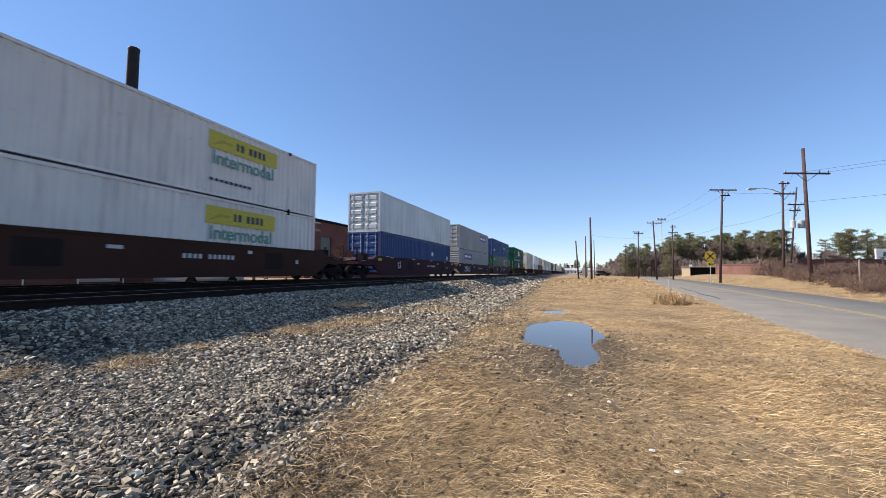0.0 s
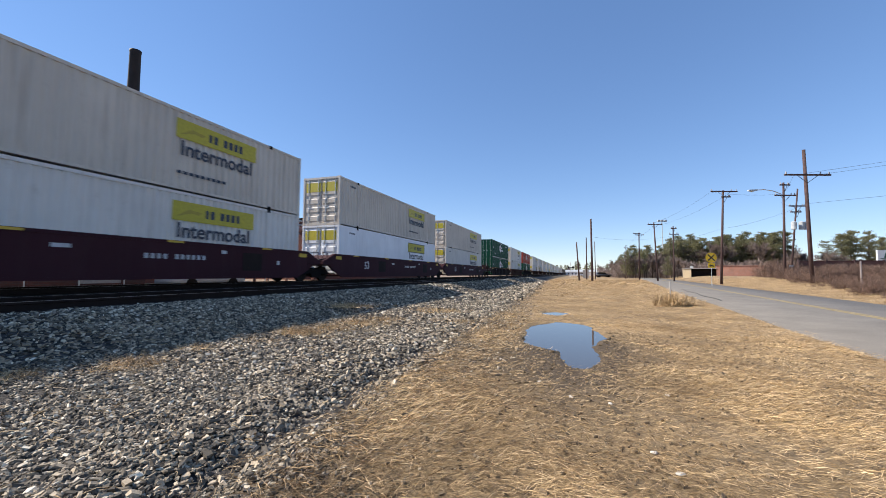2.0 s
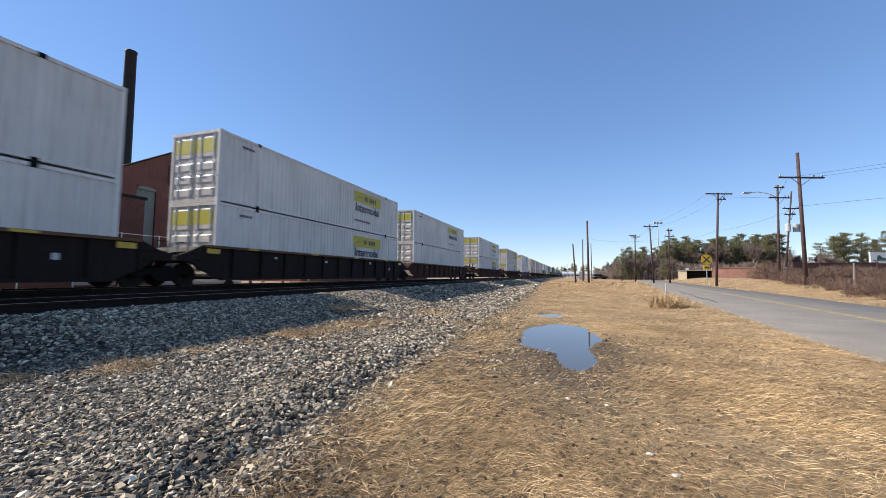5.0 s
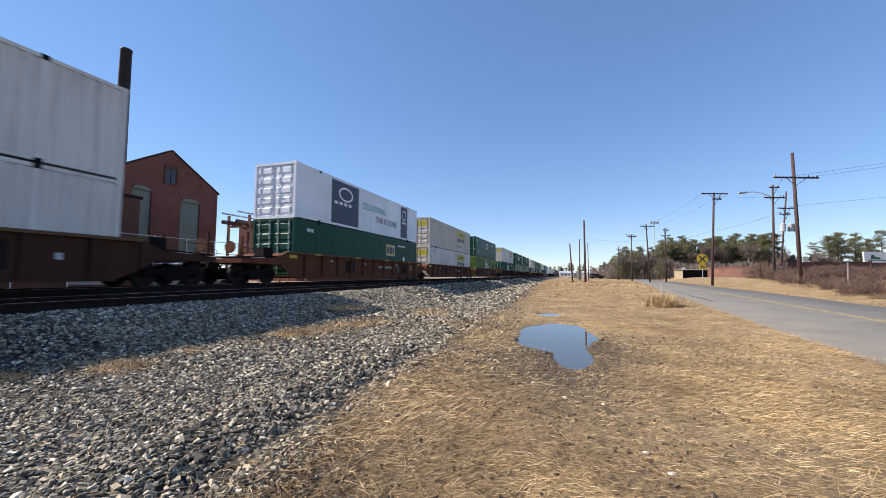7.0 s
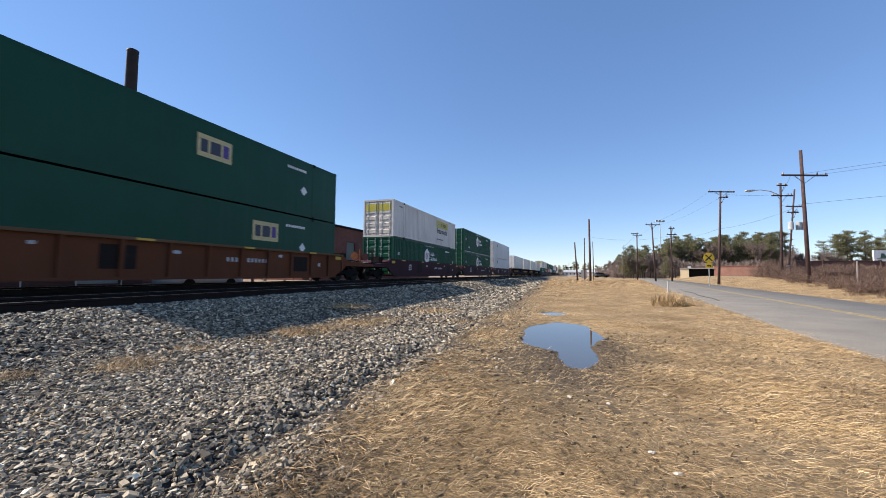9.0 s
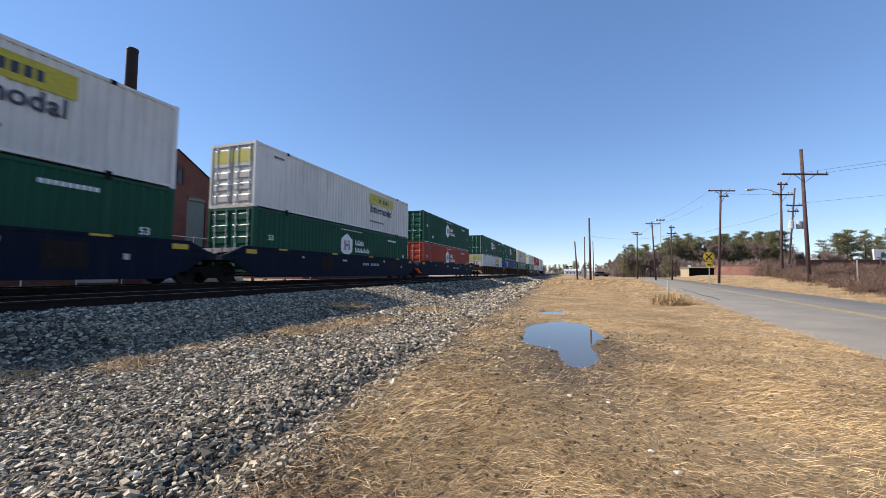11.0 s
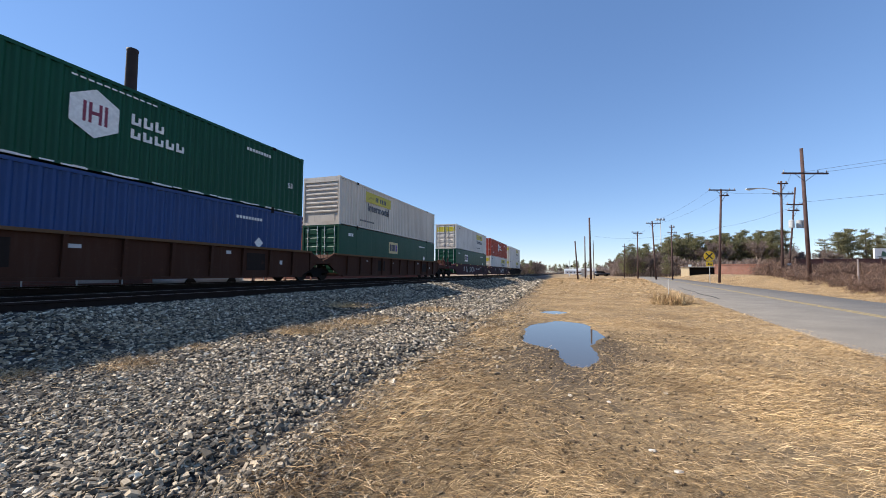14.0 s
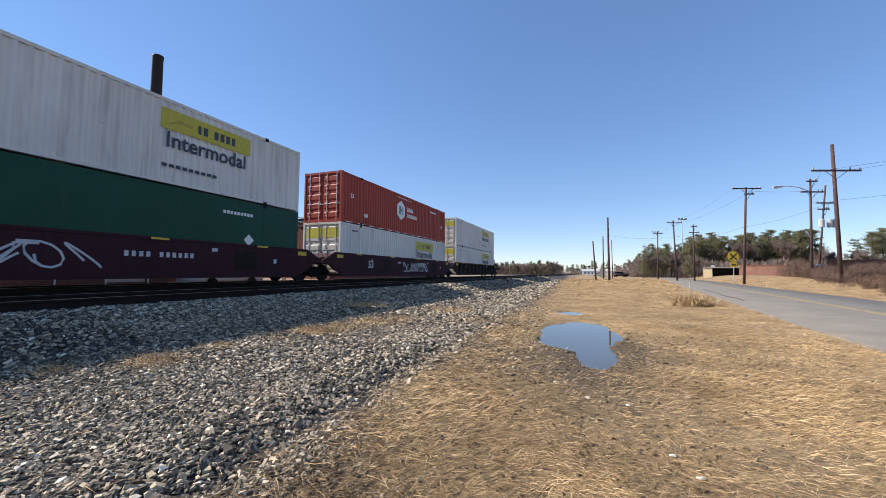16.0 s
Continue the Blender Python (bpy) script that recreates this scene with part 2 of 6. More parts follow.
def dry_ground():
    """Dead grass, bare soil and gravel, one sheet."""
    m, n, l, b = shader("dead_grass_and_gravel", 0.95)
    tc = n.new("ShaderNodeTexCoord")
    vec = tc.outputs["Object"]
    sep = n.new("ShaderNodeSeparateXYZ")
    l.new(vec, sep.inputs[0])
    big, mid, fine = noise_tex(n, l, vec, 0.35, 4), noise_tex(n, l, vec, 2.6, 6, 0.7), noise_tex(n, l, vec, 38, 4, 0.7)
    mp = n.new("ShaderNodeMapping")
    mp.inputs["Scale"].default_value = (24, 60, 24)
    mp.inputs["Rotation"].default_value = (0, 0, 0.5)
    l.new(vec, mp.inputs["Vector"])
    straw = noise_tex(n, l, mp.outputs["Vector"], 2.0, 5, 0.7)
    grass = ramp(n, l, straw, [(0.36, (0.17, 0.108, 0.042)), (0.5, (0.50, 0.338, 0.155)), (0.64, (0.84, 0.61, 0.32))])
    patch = ramp(n, l, big, [(0.35, (0.58, 0.55, 0.50)), (0.65, (1, 1, 1))])
    grass = mixed(n, l, 1.0, grass, patch, "MULTIPLY")
    mott = noise_tex(n, l, vec, 7.5, 5, 0.75)
    grass = mixed(n, l, 1.0, grass, ramp(n, l, mott, [(0.36, (0.42, 0.39, 0.36)), (0.56, (1, 1, 1))]), "MULTIPLY")
    green = ramp(n, l, noise_tex(n, l, vec, 0.9, 3), [(0.58, (0, 0, 0)), (0.75, (0.3, 0.3, 0.3))])
    grass = mixed(n, l, green, grass, (0.17, 0.15, 0.05))
    soil = ramp(n, l, fine, [(0.35, (0.055, 0.039, 0.022)), (0.65, (0.22, 0.16, 0.09))])
    grass = mixed(n, l, ramp(n, l, mid, [(0.46, (0, 0, 0)), (0.66, (0.75, 0.75, 0.75))]), grass, soil)
    # soil colour mixed in more strongly towards the camera
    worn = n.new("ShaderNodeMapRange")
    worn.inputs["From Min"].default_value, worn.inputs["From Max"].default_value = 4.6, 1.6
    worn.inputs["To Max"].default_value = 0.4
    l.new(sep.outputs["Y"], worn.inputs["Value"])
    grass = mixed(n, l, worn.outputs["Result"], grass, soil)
    vor = n.new("ShaderNodeTexVoronoi")
    vor.inputs["Scale"].default_value = 17.0
    l.new(vec, vor.inputs["Vector"])
    stones = ramp(n, l, vor.outputs["Color"], [(0.1, (0.045, 0.039, 0.033)), (0.5, (0.10, 0.088, 0.075)), (0.9, (0.22, 0.19, 0.155))])
    # shade between the stones is put into the gravel's colour
    gap_shade = ramp(n, l, vor.outputs["Distance"], [(0.0, (1, 1, 1)), (0.62, (0.16, 0.15, 0.14))])
    stones = mixed(n, l, 1.0, stones, gap_shade, "MULTIPLY")
    # the gravel's edge runs beside the track and wanders
    wob = n.new("ShaderNodeMath")
    wob.operation = "MULTIPLY_ADD"
    l.new(mid, wob.inputs[0])
    wob.inputs[1].default_value = 1.6
    l.new(sep.outputs["X"], wob.inputs[2])
    lean = n.new("ShaderNodeMath")
    lean.operation = "MULTIPLY_ADD"
    l.new(sep.outputs["Y"], lean.inputs[0])
    lean.inputs[1].default_value = 0.045
    l.new(wob.outputs[0], lean.inputs[2])
    rng = n.new("ShaderNodeMapRange")
    rng.inputs["From Min"].default_value, rng.inputs["From Max"].default_value = -1.05, 0.25
    l.new(lean.outputs[0], rng.inputs["Value"])
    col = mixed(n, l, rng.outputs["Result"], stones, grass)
    # bare wet soil round the puddles
    wet = n.new("ShaderNodeVectorMath")
    wet.operation = "DISTANCE"
    mp2 = n.new("ShaderNodeMapping")
    mp2.inputs["Scale"].default_value = (1.0, 0.48, 0)
    l.new(vec, mp2.inputs["Vector"])
    l.new(mp2.outputs["Vector"], wet.inputs[0])
    wet.inputs[1].default_value = (-0.12, 2.6, 0)
    far = n.new("ShaderNodeMath")
    far.operation = "MULTIPLY_ADD"
    l.new(mid, far.inputs[0])
    far.inputs[1].default_value = 1.3
    l.new(wet.outputs["Value"], far.inputs[2])
    mr = n.new("ShaderNodeMapRange")
    mr.inputs["From Min"].default_value, mr.inputs["From Max"].default_value = 2.0, 1.3
    l.new(far.outputs[0], mr.inputs["Value"])
    col = mixed(n, l, mr.outputs["Result"], col, mixed(n, l, 0.72, soil, (0.06, 0.041, 0.023)))
    # much darker stone colour across both tracks
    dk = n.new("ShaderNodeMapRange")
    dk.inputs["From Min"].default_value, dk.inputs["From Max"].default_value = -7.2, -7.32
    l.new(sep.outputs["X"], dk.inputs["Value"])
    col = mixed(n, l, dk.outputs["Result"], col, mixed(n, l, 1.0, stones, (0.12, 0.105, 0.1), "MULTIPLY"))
    # pale sandy yard beyond the track
    yard = n.new("ShaderNodeMapRange")
    yard.inputs["From Min"].default_value, yard.inputs["From Max"].default_value = -16.6, -17.6
    l.new(sep.outputs["X"], yard.inputs["Value"])
    col = mixed(n, l, yard.outputs["Result"], col, ramp(n, l, mid, [(0.3, (0.17, 0.12, 0.075)), (0.7, (0.32, 0.23, 0.15))]))
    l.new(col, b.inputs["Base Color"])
    bumped(n, l, b, straw, 0.6, 0.02)
    return m


def grid_axis(spans):
    out = [spans[0][0]]
    for a, b, s in spans:
        k = max(1, round((b - a) / s))
        out += [a + (b - a) * (i + 1) / k for i in range(k)]
    return np.array(out)


def ground():
    xs = grid_axis([(-2500, -400, 300), (-400, -60, 40), (-60, -22, 4), (-22, -6, 0.4), (-6, -1.6, 0.16), (-1.6, 1.4, 0.055), (1.4, 6, 0.16),
                    (6, 40, 0.8), (40, 120, 8), (120, 2500, 170)])
    ys = grid_axis([(-400, -10, 30), (-10, 0.5, 0.7), (0.5, 4, 0.15), (4, 12, 0.06), (12, 30, 0.35), (30, 120, 2), (120, 400, 14), (400, 3000, 130)])
    gx, gy = np.meshgrid(xs, ys)
    co = np.stack([gx, gy, height(gx, gy)], -1).reshape(-1, 3)
    w, h = len(xs), len(ys)
    i = (np.arange(h - 1)[:, None] * w + np.arange(w - 1)[None, :]).ravel()
    quads = np.stack([i, i + 1, i + 1 + w, i + w], -1)
    me = bpy.data.meshes.new("ground")
    me.from_pydata(co.tolist(), [], quads.tolist())
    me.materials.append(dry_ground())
    me.shade_smooth()
    tagged(new("ground", me), "dead straw-coloured grass and gravel beside the railway", "ground", kind="structure")


ground()


def puddle():
    m, n, l, b = shader("still_brown_water", 0.02)
    b.inputs["Base Color"].default_value = (0.075, 0.065, 0.05, 1)
    b.inputs["IOR"].default_value = 1.33
    b.inputs["Specular IOR Level"].default_value = 0.9
    bumped(n, l, b, noise_tex(n, l, coords(n, l), 5.0, 2), 0.02, 0.01)
    bm = bmesh.new()
    box(bm, -1.5, 1.0, 3.9, 12.0, -0.10, -0.026)
    tagged(part("water", bm, m), "still puddle water on muddy grass", "puddle", kind="structure")


puddle()


def road():
    m, n, l, b = shader("worn_asphalt", 0.95)
    b.inputs["Specular IOR Level"].default_value = 0.2
    v = coords(n, l)
    fine, mid = noise_tex(n, l, v, 90, 3), noise_tex(n, l, v, 0.8, 5)
    c = ramp(n, l, fine, [(0.3, (0.165, 0.149, 0.126)), (0.7, (0.285, 0.26, 0.22))])
    l.new(mixed(n, l, 1.0, c, ramp(n, l, mid, [(0.3, (0.75, 0.75, 0.76)), (0.7, (1, 1, 1))]), "MULTIPLY"), b.inputs["Base Color"])
    bumped(n, l, b, fine, 0.3, 0.01)
    ob = tagged(new("road"), "worn grey two-lane asphalt road", "road", kind="structure")
    ob.matrix_world = pose(5.38, 0, 0.0, 0, 0, -6.92)
    bm = bmesh.new()
    ys = [-60 + 4 * k for k in range(45)] + [130 + 40 * k for k in range(12)]
    rings = []
    for k, y in enumerate(ys):
        e = 0.07 * math.sin(y * 1.3) + 0.05 * math.sin(y * 3.1)
        w = 0.75 * math.exp(-max(y, 0) / 11)
        rings.append([bm.verts.new(p) for p in ((-2.95 + e + w, y, -0.05), (-2.85 + e + w, y, 0.022), (0, y, 0.06), (2.9 - e, y, 0.03), (3.0 - e, y, -0.05))])
    for a, c2 in zip(rings, rings[1:]):
        for k in range(4):
            bm.faces.new((a[k], a[k + 1], c2[k + 1], c2[k]))
    part("asphalt", bm, m, ob, smooth=True)
    line = plain("faded_yellow_road_paint", (0.27, 0.21, 0.10), 0.9, vary=0.35, scale=6)
    for x in (-0.10, 0.06):
        bm = bmesh.new()
        box(bm, x - 0.02, x + 0.08, -60, 560, 0.055, 0.0645)
        part("centre_line", bm, line, ob, "faded double yellow line")
    tar = plain("tar_seam", (0.03, 0.03, 0.03), 0.8)
    bm = bmesh.new()
    sweep(bm, [Vector((-2.1 + 0.08 * math.sin(k * 0.9), 18 + k * 0.8, 0.034)) for k in range(18)], 0.02, 6)
    part("tar_seam", bm, tar, ob, "dark tar seam")


road()


def track(x0, ties, label):
    ob = tagged(new("railway_track"), label, "track", kind="structure")
    ob.matrix_world = pose(x0, 0, RAIL_TOP - 0.41)
    prof = [(-0.07, 0.24), (0.07, 0.24), (0.07, 0.255), (0.012, 0.275), (0.012, 0.365), (0.036, 0.375), (0.036, 0.405), (0.028, 0.41),
            (-0.028, 0.41), (-0.036, 0.405), (-0.036, 0.375), (-0.012, 0.365), (-0.012, 0.275), (-0.07, 0.255)]
    steel = plain("rusty_rail_steel", (0.022, 0.014, 0.011), 0.8, 0.0, sheen=0.15)
    for x in (-0.754, 0.754):
        bm = bmesh.new()
        prism(bm, [(u + x, v) for u, v in prof], "y", -80, 1400)
        part("rail", bm, steel, ob)
        bm = bmesh.new()
        box(bm, x - 0.024, x + 0.024, -80, 1400, 0.4095, 0.4125)
        part("rail_head", bm, plain("polished_rail_head", (0.30, 0.28, 0.27), 0.3, 0.9), ob, "polished running surface")
    wood = plain("creosoted_timber", (0.018, 0.014, 0.012), 0.9)
    bm = bmesh.new()
    box(bm, -1.3, 1.3, -0.115, 0.115, 0.06, 0.238)
    tie = part("tie", bm, wood, ob, at=pose(0, -4, 0))
    for k in range(1, ties):
        again(tie, pose(random.uniform(-0.03, 0.03), -4 + 0.55 * k, random.uniform(-0.012, 0.0), 0, 0, random.uniform(-0.6, 0.6)))


track(TRACK_X, 100, "steel rails on dark timber ties under the train")
track(NEAR_TRACK_X, 120, "empty steel rails on dark timber ties in ballast")

# ---- the train ----
LEN, HIGH, HALF = 16.154, 2.896, 1.295


def corrugated_side(bm, x, sgn, y0, y1, z0, z1, pitch, deep, flat=0.34):
    """A strip of upright corrugation, facing sgn along x."""
    k = max(1, round((y1 - y0) / pitch))
    p = (y1 - y0) / k
    ys = []
    for i in range(k):
        a = y0 + i * p
        ys += [(a, 0), (a + p * flat, 0), (a + p * 0.5, deep), (a + p * (0.5 + flat), deep)]
    ys.append((y1, 0))
    lo = [bm.verts.new((x - sgn * d, y, z0)) for y, d in ys]
    hi = [bm.verts.new((x - sgn * d, y, z1)) for y, d in ys]
    for i in range(len(ys) - 1):
        bm.faces.new((lo[i], lo[i + 1], hi[i + 1], hi[i]))


def container_body(ob, mat, side):
    """The shell: frame, sides, roof, floor and far end. side: corrugated, smooth or ribbed."""
    bm = bmesh.new()
    sides = {-1: bmesh.new(), 1: bmesh.new()}
    post, top, bot = 0.14, 0.10, 0.15
    for sx in (-1, 1):
        x = sx * HALF
        xi = sx * (HALF - 0.10)
        lo, hi = min(x, xi), max(x, xi)
        for y in (0.0, LEN - post):
            box(bm, lo, hi, y, y + post, 0, HIGH)
        box(bm, lo, hi, post, LEN - post, HIGH - top, HIGH)
        box(bm, lo, hi, post, LEN - post, 0.065, bot)
        # stiff posts at the lifting points
        for y in (1.93, LEN - 2.07):
            box(bm, min(x, sx * (HALF - 0.05)), max(x, sx * (HALF - 0.05)), y, y + 0.13, bot, HIGH - top)
        face = sx * (HALF - 0.012)
        for y0, y1 in ((post, 1.93), (2.06, LEN - 2.07), (LEN - 1.94, LEN - post)):
            if side == "corrugated":
                corrugated_side(sides[sx], face, sx, y0, y1, bot, HIGH - top, 0.285, 0.055, 0.26)
            elif side == "ribbed":
                corrugated_side(sides[sx], sx * (HALF - 0.005), sx, y0, y1, bot, HIGH - top, 0.86, 0.035, 0.06)
            else:
                corrugated_side(sides[sx], sx * (HALF - 0.004), sx, y0, y1, bot, HIGH - top, 1.21, 0.004, 0.45)
    part("frame", bm, mat, ob)
    for sx in (-1, 1):
        bmesh.ops.remove_doubles(sides[sx], verts=sides[sx].verts, dist=0.001)
        part("side_panel", sides[sx], mat, ob)
    for name, z0, z1 in (("roof", HIGH - 0.05, HIGH - 0.012), ("floor", 0.08, 0.14)):
        bm = bmesh.new()
        box(bm, -HALF + 0.06, HALF - 0.06, 0.03, LEN - 0.03, z0, z1)
        part(name, bm, mat, ob)
    bm = bmesh.new()
    pts = []
    for k in range(9):
        x = -HALF + 0.1 + k * 0.266
        pts += [(x, LEN - 0.06), (x + 0.06, LEN - 0.012), (x + 0.19, LEN - 0.012), (x + 0.25, LEN - 0.06)]
    lo = [bm.verts.new((x, y, 0.1)) for x, y in pts]
    hi = [bm.verts.new((x, y, HIGH - 0.05)) for x, y in pts]
    for i in range(len(pts) - 1):
        bm.faces.new((lo[i], lo[i + 1], hi[i + 1], hi[i]))
    part("far_end", bm, mat, ob)


def door_end(thing, paint_mat, seal):
    """Two leaves with pressed panels, lock rods, hinges."""
    bm = bmesh.new()
    box(bm, -HALF + 0.1, HALF - 0.1, 0.0, 0.12, 0.0, 0.13)
    part("door_sill", bm, paint_mat, thing)
    bm = bmesh.new()
    box(bm, -HALF + 0.1, HALF - 0.1, 0.0, 0.12, HIGH - 0.12, HIGH)
    part("door_header", bm, paint_mat, thing)
    for sx in (-1, 1):
        bm = bmesh.new()
        a, b = (-1.19, -0.012) if sx < 0 else (0.012, 1.19)
        box(bm, a, b, 0.05, 0.09, 0.135, HIGH - 0.125)
        for k in range(5):
            z = 0.24 + k * 0.52
            prism(bm, [(0.05, z), (0.022, z + 0.05), (0.022, z + 0.30), (0.05, z + 0.35)], "x", a + 0.10, b - 0.10)
        leaf = part("door", bm, paint_mat, thing)
        for x in (a + 0.28, b - 0.22):
            bm = bmesh.new()
            tube(bm, (x, 0.012, 0.06), (x, 0.012, HIGH - 0.06), 0.02, n=6)
            for z in (0.35, 1.1, 1.9, 2.55):
                box(bm, x - 0.05, x + 0.05, 0.0, 0.05, z, z + 0.05)
            box(bm, x - 0.02, x + 0.30, 0.0, 0.02, 1.02, 1.06)
            part("lock_rod", bm, GALV, leaf)
    bm = bmesh.new()
    box(bm, -0.012, 0.012, 0.055, 0.08, 0.14, HIGH - 0.13)
    part("door_seal", bm, seal, thing)


def louvre_end(thing, paint_mat):
    """The closed end, pressed into level ribs."""
    bm = bmesh.new()
    box(bm, -HALF + 0.1, HALF - 0.1, 0.07, 0.11, 0.0, HIGH)
    box(bm, -HALF + 0.1, HALF - 0.1, 0.0, 0.08, 0.0, 0.16)
    box(bm, -HALF + 0.1, HALF - 0.1, 0.0, 0.08, HIGH - 0.30, HIGH)
    part("end_wall", bm, paint_mat, thing)
    bm = bmesh.new()
    prism(bm, [(0.07, 0), (0.01, 0.05), (0.01, 0.12), (0.07, 0.17)], "x", -1.12, 1.12)
    rib = part("end_rib", bm, paint_mat, thing, at=pose(0, 0, 0.72))
    for k in range(1, 7):
        again(rib, pose(0, 0, 0.72 + k * 0.265))
    bm = bmesh.new()
    box(bm, -1.0, 0.92, 0.055, 0.075, 0.2, 0.62)
    part("end_panel", bm, paint_mat, thing)


def castings(thing, mat, paint_mat):
    for name, stuff, ys in (("corner_casting", paint_mat, (-0.004, LEN - 0.176)), ("lift_casting", mat, (1.92, LEN - 2.09))):
        bm = bmesh.new()
        box(bm, -0.09, 0.09, 0, 0.18, -0.012, 0.13)
        first = None
        for x in (-HALF + 0.085, HALF - 0.085):
            for z in (0.012, HIGH - 0.112):
                for y in ys:
                    at = pose(x, y, z)
                    if first is None:
                        first = part(name, bm, stuff, thing, at=at)
                    elif x > 0 or y < 1:
                        again(first, at)


def bars(thing, y, z, count, w, h, mat, gap=0.4, name="marking"):
    """A row of plain bars that stands for small print."""
    bm = bmesh.new()
    for k in range(count):
        a = y + k * w * (1 + gap)
        box(bm, 1.297, 1.3005, a, a + w, z, z + h)
    return part(name, bm, mat, thing)


def carrier_panel(thing, y, z, ink, wide=3.5, outline=False):
    """Yellow panel with bold dark shapes over the word below it."""
    if outline:
        plate("panel_border", y - 0.06, y + wide + 0.06, z - 0.06, z + 0.74, DARKINK, thing)
    plate("panel", y, y + wide, z, z + 0.68, YELLOW, thing, "yellow panel", out=0.004)
    for a, w in ((0.36, 0.12), (0.42, 0.16), (0.54, 0.17), (0.61, 0.17), (0.68, 0.17), (0.75, 0.15)):
        bm = bmesh.new()
        box(bm, 1.305, 1.308, y + wide * a, y + wide * a + w, z + 0.18, z + 0.48)
        part("panel_marking", bm, DARKINK, thing)
    bm = bmesh.new()
    prism(bm, [(y + 0.12, z + 0.12), (y + 0.7, z + 0.30), (y + 1.0, z + 0.25), (y + 1.1, z + 0.36), (y + 0.6, z + 0.42)], "x", 1.305, 1.308)
    part("panel_scroll", bm, plain("dark_gold_mark", (0.34, 0.27, 0.02), 0.5), thing)
    lettering("intermodal_word", "Intermodal", 0.74, ink, thing, on_side(y + wide * 0.5, z - 0.36, 0.004), "bold dark word Intermodal", 0.94)


def hexagon_mark(thing, y, z, mark, words_dark=False):
    """White hexagon with a barred mark and two rows of rounded white shapes."""
    bm = bmesh.new()
    prism(bm, [(y + 0.70 * math.sin(a), z + 0.72 * math.cos(a)) for a in (k * math.tau / 6 for k in range(6))], "x", 1.297, 1.301)
    part("hexagon", bm, WHITEINK, thing, "white hexagon")
    bm = bmesh.new()
    for a in (-0.3, -0.16, 0.09, 0.23):
        box(bm, 1.301, 1.304, y + a, y + a + 0.08, z - 0.30, z + 0.30)
    box(bm, 1.301, 1.304, y - 0.09, y + 0.10, z - 0.05, z + 0.05)
    part("hexagon_marking", bm, mark, thing)
    bm = bmesh.new()
    for row, (a, k, h) in enumerate(((0.95, 3, 0.34), (0.95, 5, 0.30))):
        for i in range(k):
            yy, zz = y + a + i * 0.36, z + 0.06 - row * 0.44
            box(bm, 1.297, 1.3005, yy, yy + 0.09, zz, zz + h)
            box(bm, 1.297, 1.3005, yy + 0.20, yy + 0.28, zz, zz + h * 0.75)
            box(bm, 1.297, 1.3005, yy + 0.09, yy + 0.20, zz, zz + 0.09)
    part("brand_marking", bm, WHITEINK, thing)


def square_mark(thing, y, z, back=TAN):
    plate("square_panel", y, y + 1.5, z, z + 0.85, back, thing, "pale square panel")
    for a, w in ((0.14, 0.30), (0.54, 0.46), (1.10, 0.26)):
        bm = bmesh.new()
        box(bm, 1.3005, 1.3035, y + a, y + a + w, z + 0.18, z + 0.67)
        part("square_marking", bm, DARKINK if a < 1 else PURPLE, thing)


PROTOTYPES = {}
STYLES = {
    # key: paint, side, end, decal, label
    "white": (WHITE, "corrugated", "doors", "rear_panel", "white corrugated shipping container with a yellow panel"),
    "cream": (CREAM, "corrugated", "doors", "rear_panel", "rust-stained cream white corrugated shipping container"),
    "white_green_ink": (WHITE, "corrugated", "doors", "rear_panel_green", "white corrugated shipping container with faded green lettering"),
    "white_front": (CREAM, "corrugated", "louvre", "front_panel", "white corrugated shipping container with a ribbed closed end"),
    "smooth": (BRIGHT, "smooth", "doors", "rear_panel_outlined", "clean white smooth-sided shipping container"),
    "blank": (WHITE, "corrugated", "doors", "", "plain white corrugated shipping container"),
    "silver": (SILVER, "ribbed", "doors", "", "weathered silver container with upright ribs"),
    "parcel": (PARCEL, "corrugated", "doors", "purple", "dull grey container with a purple panel"),
    "parcel_front": (PARCEL, "corrugated", "louvre", "purple_front", "dull grey container with a large purple panel"),
    "deep_seven": (DEEP, "smooth", "doors", "square_seven", "deep green smooth container with a centred tan panel"),
    "hub": (GREEN, "corrugated", "doors", "hexagon", "green corrugated shipping container with a white hexagon"),
    "hub_closed": (GREEN, "corrugated", "louvre", "hexagon", "green container with a ribbed closed end and white hexagon"),
    "lime": (LIME, "corrugated", "doors", "hexagon", "faded lime green container with a white hexagon"),
    "lime_closed": (LIME, "corrugated", "louvre", "hexagon", "faded lime green container with a ribbed closed end"),
    "deep": (DEEP, "smooth", "doors", "square", "deep green smooth container with a tan square panel"),
    "deep_mid": (DEEP, "smooth", "doors", "square_mid", "deep green container with a faded tan square panel"),
    "deep_white": (DEEP, "smooth", "doors", "square_white", "deep green container with a white square panel"),
    "red": (RED, "corrugated", "doors", "hexagon", "orange red corrugated shipping container with a white hexagon"),
    "blue": (BLUE, "corrugated", "doors", "plain_blue", "dark blue corrugated shipping container"),
    "blue_square": (BLUE, "corrugated", "doors", "square_front", "blue corrugated container with a tan square panel"),
    "future": (BRIGHT, "smooth", "doors", "navy", "clean white container with navy panels and lettering"),
    "grey": (GREY, "smooth", "doors", "small", "grey white smooth-sided container"),
}


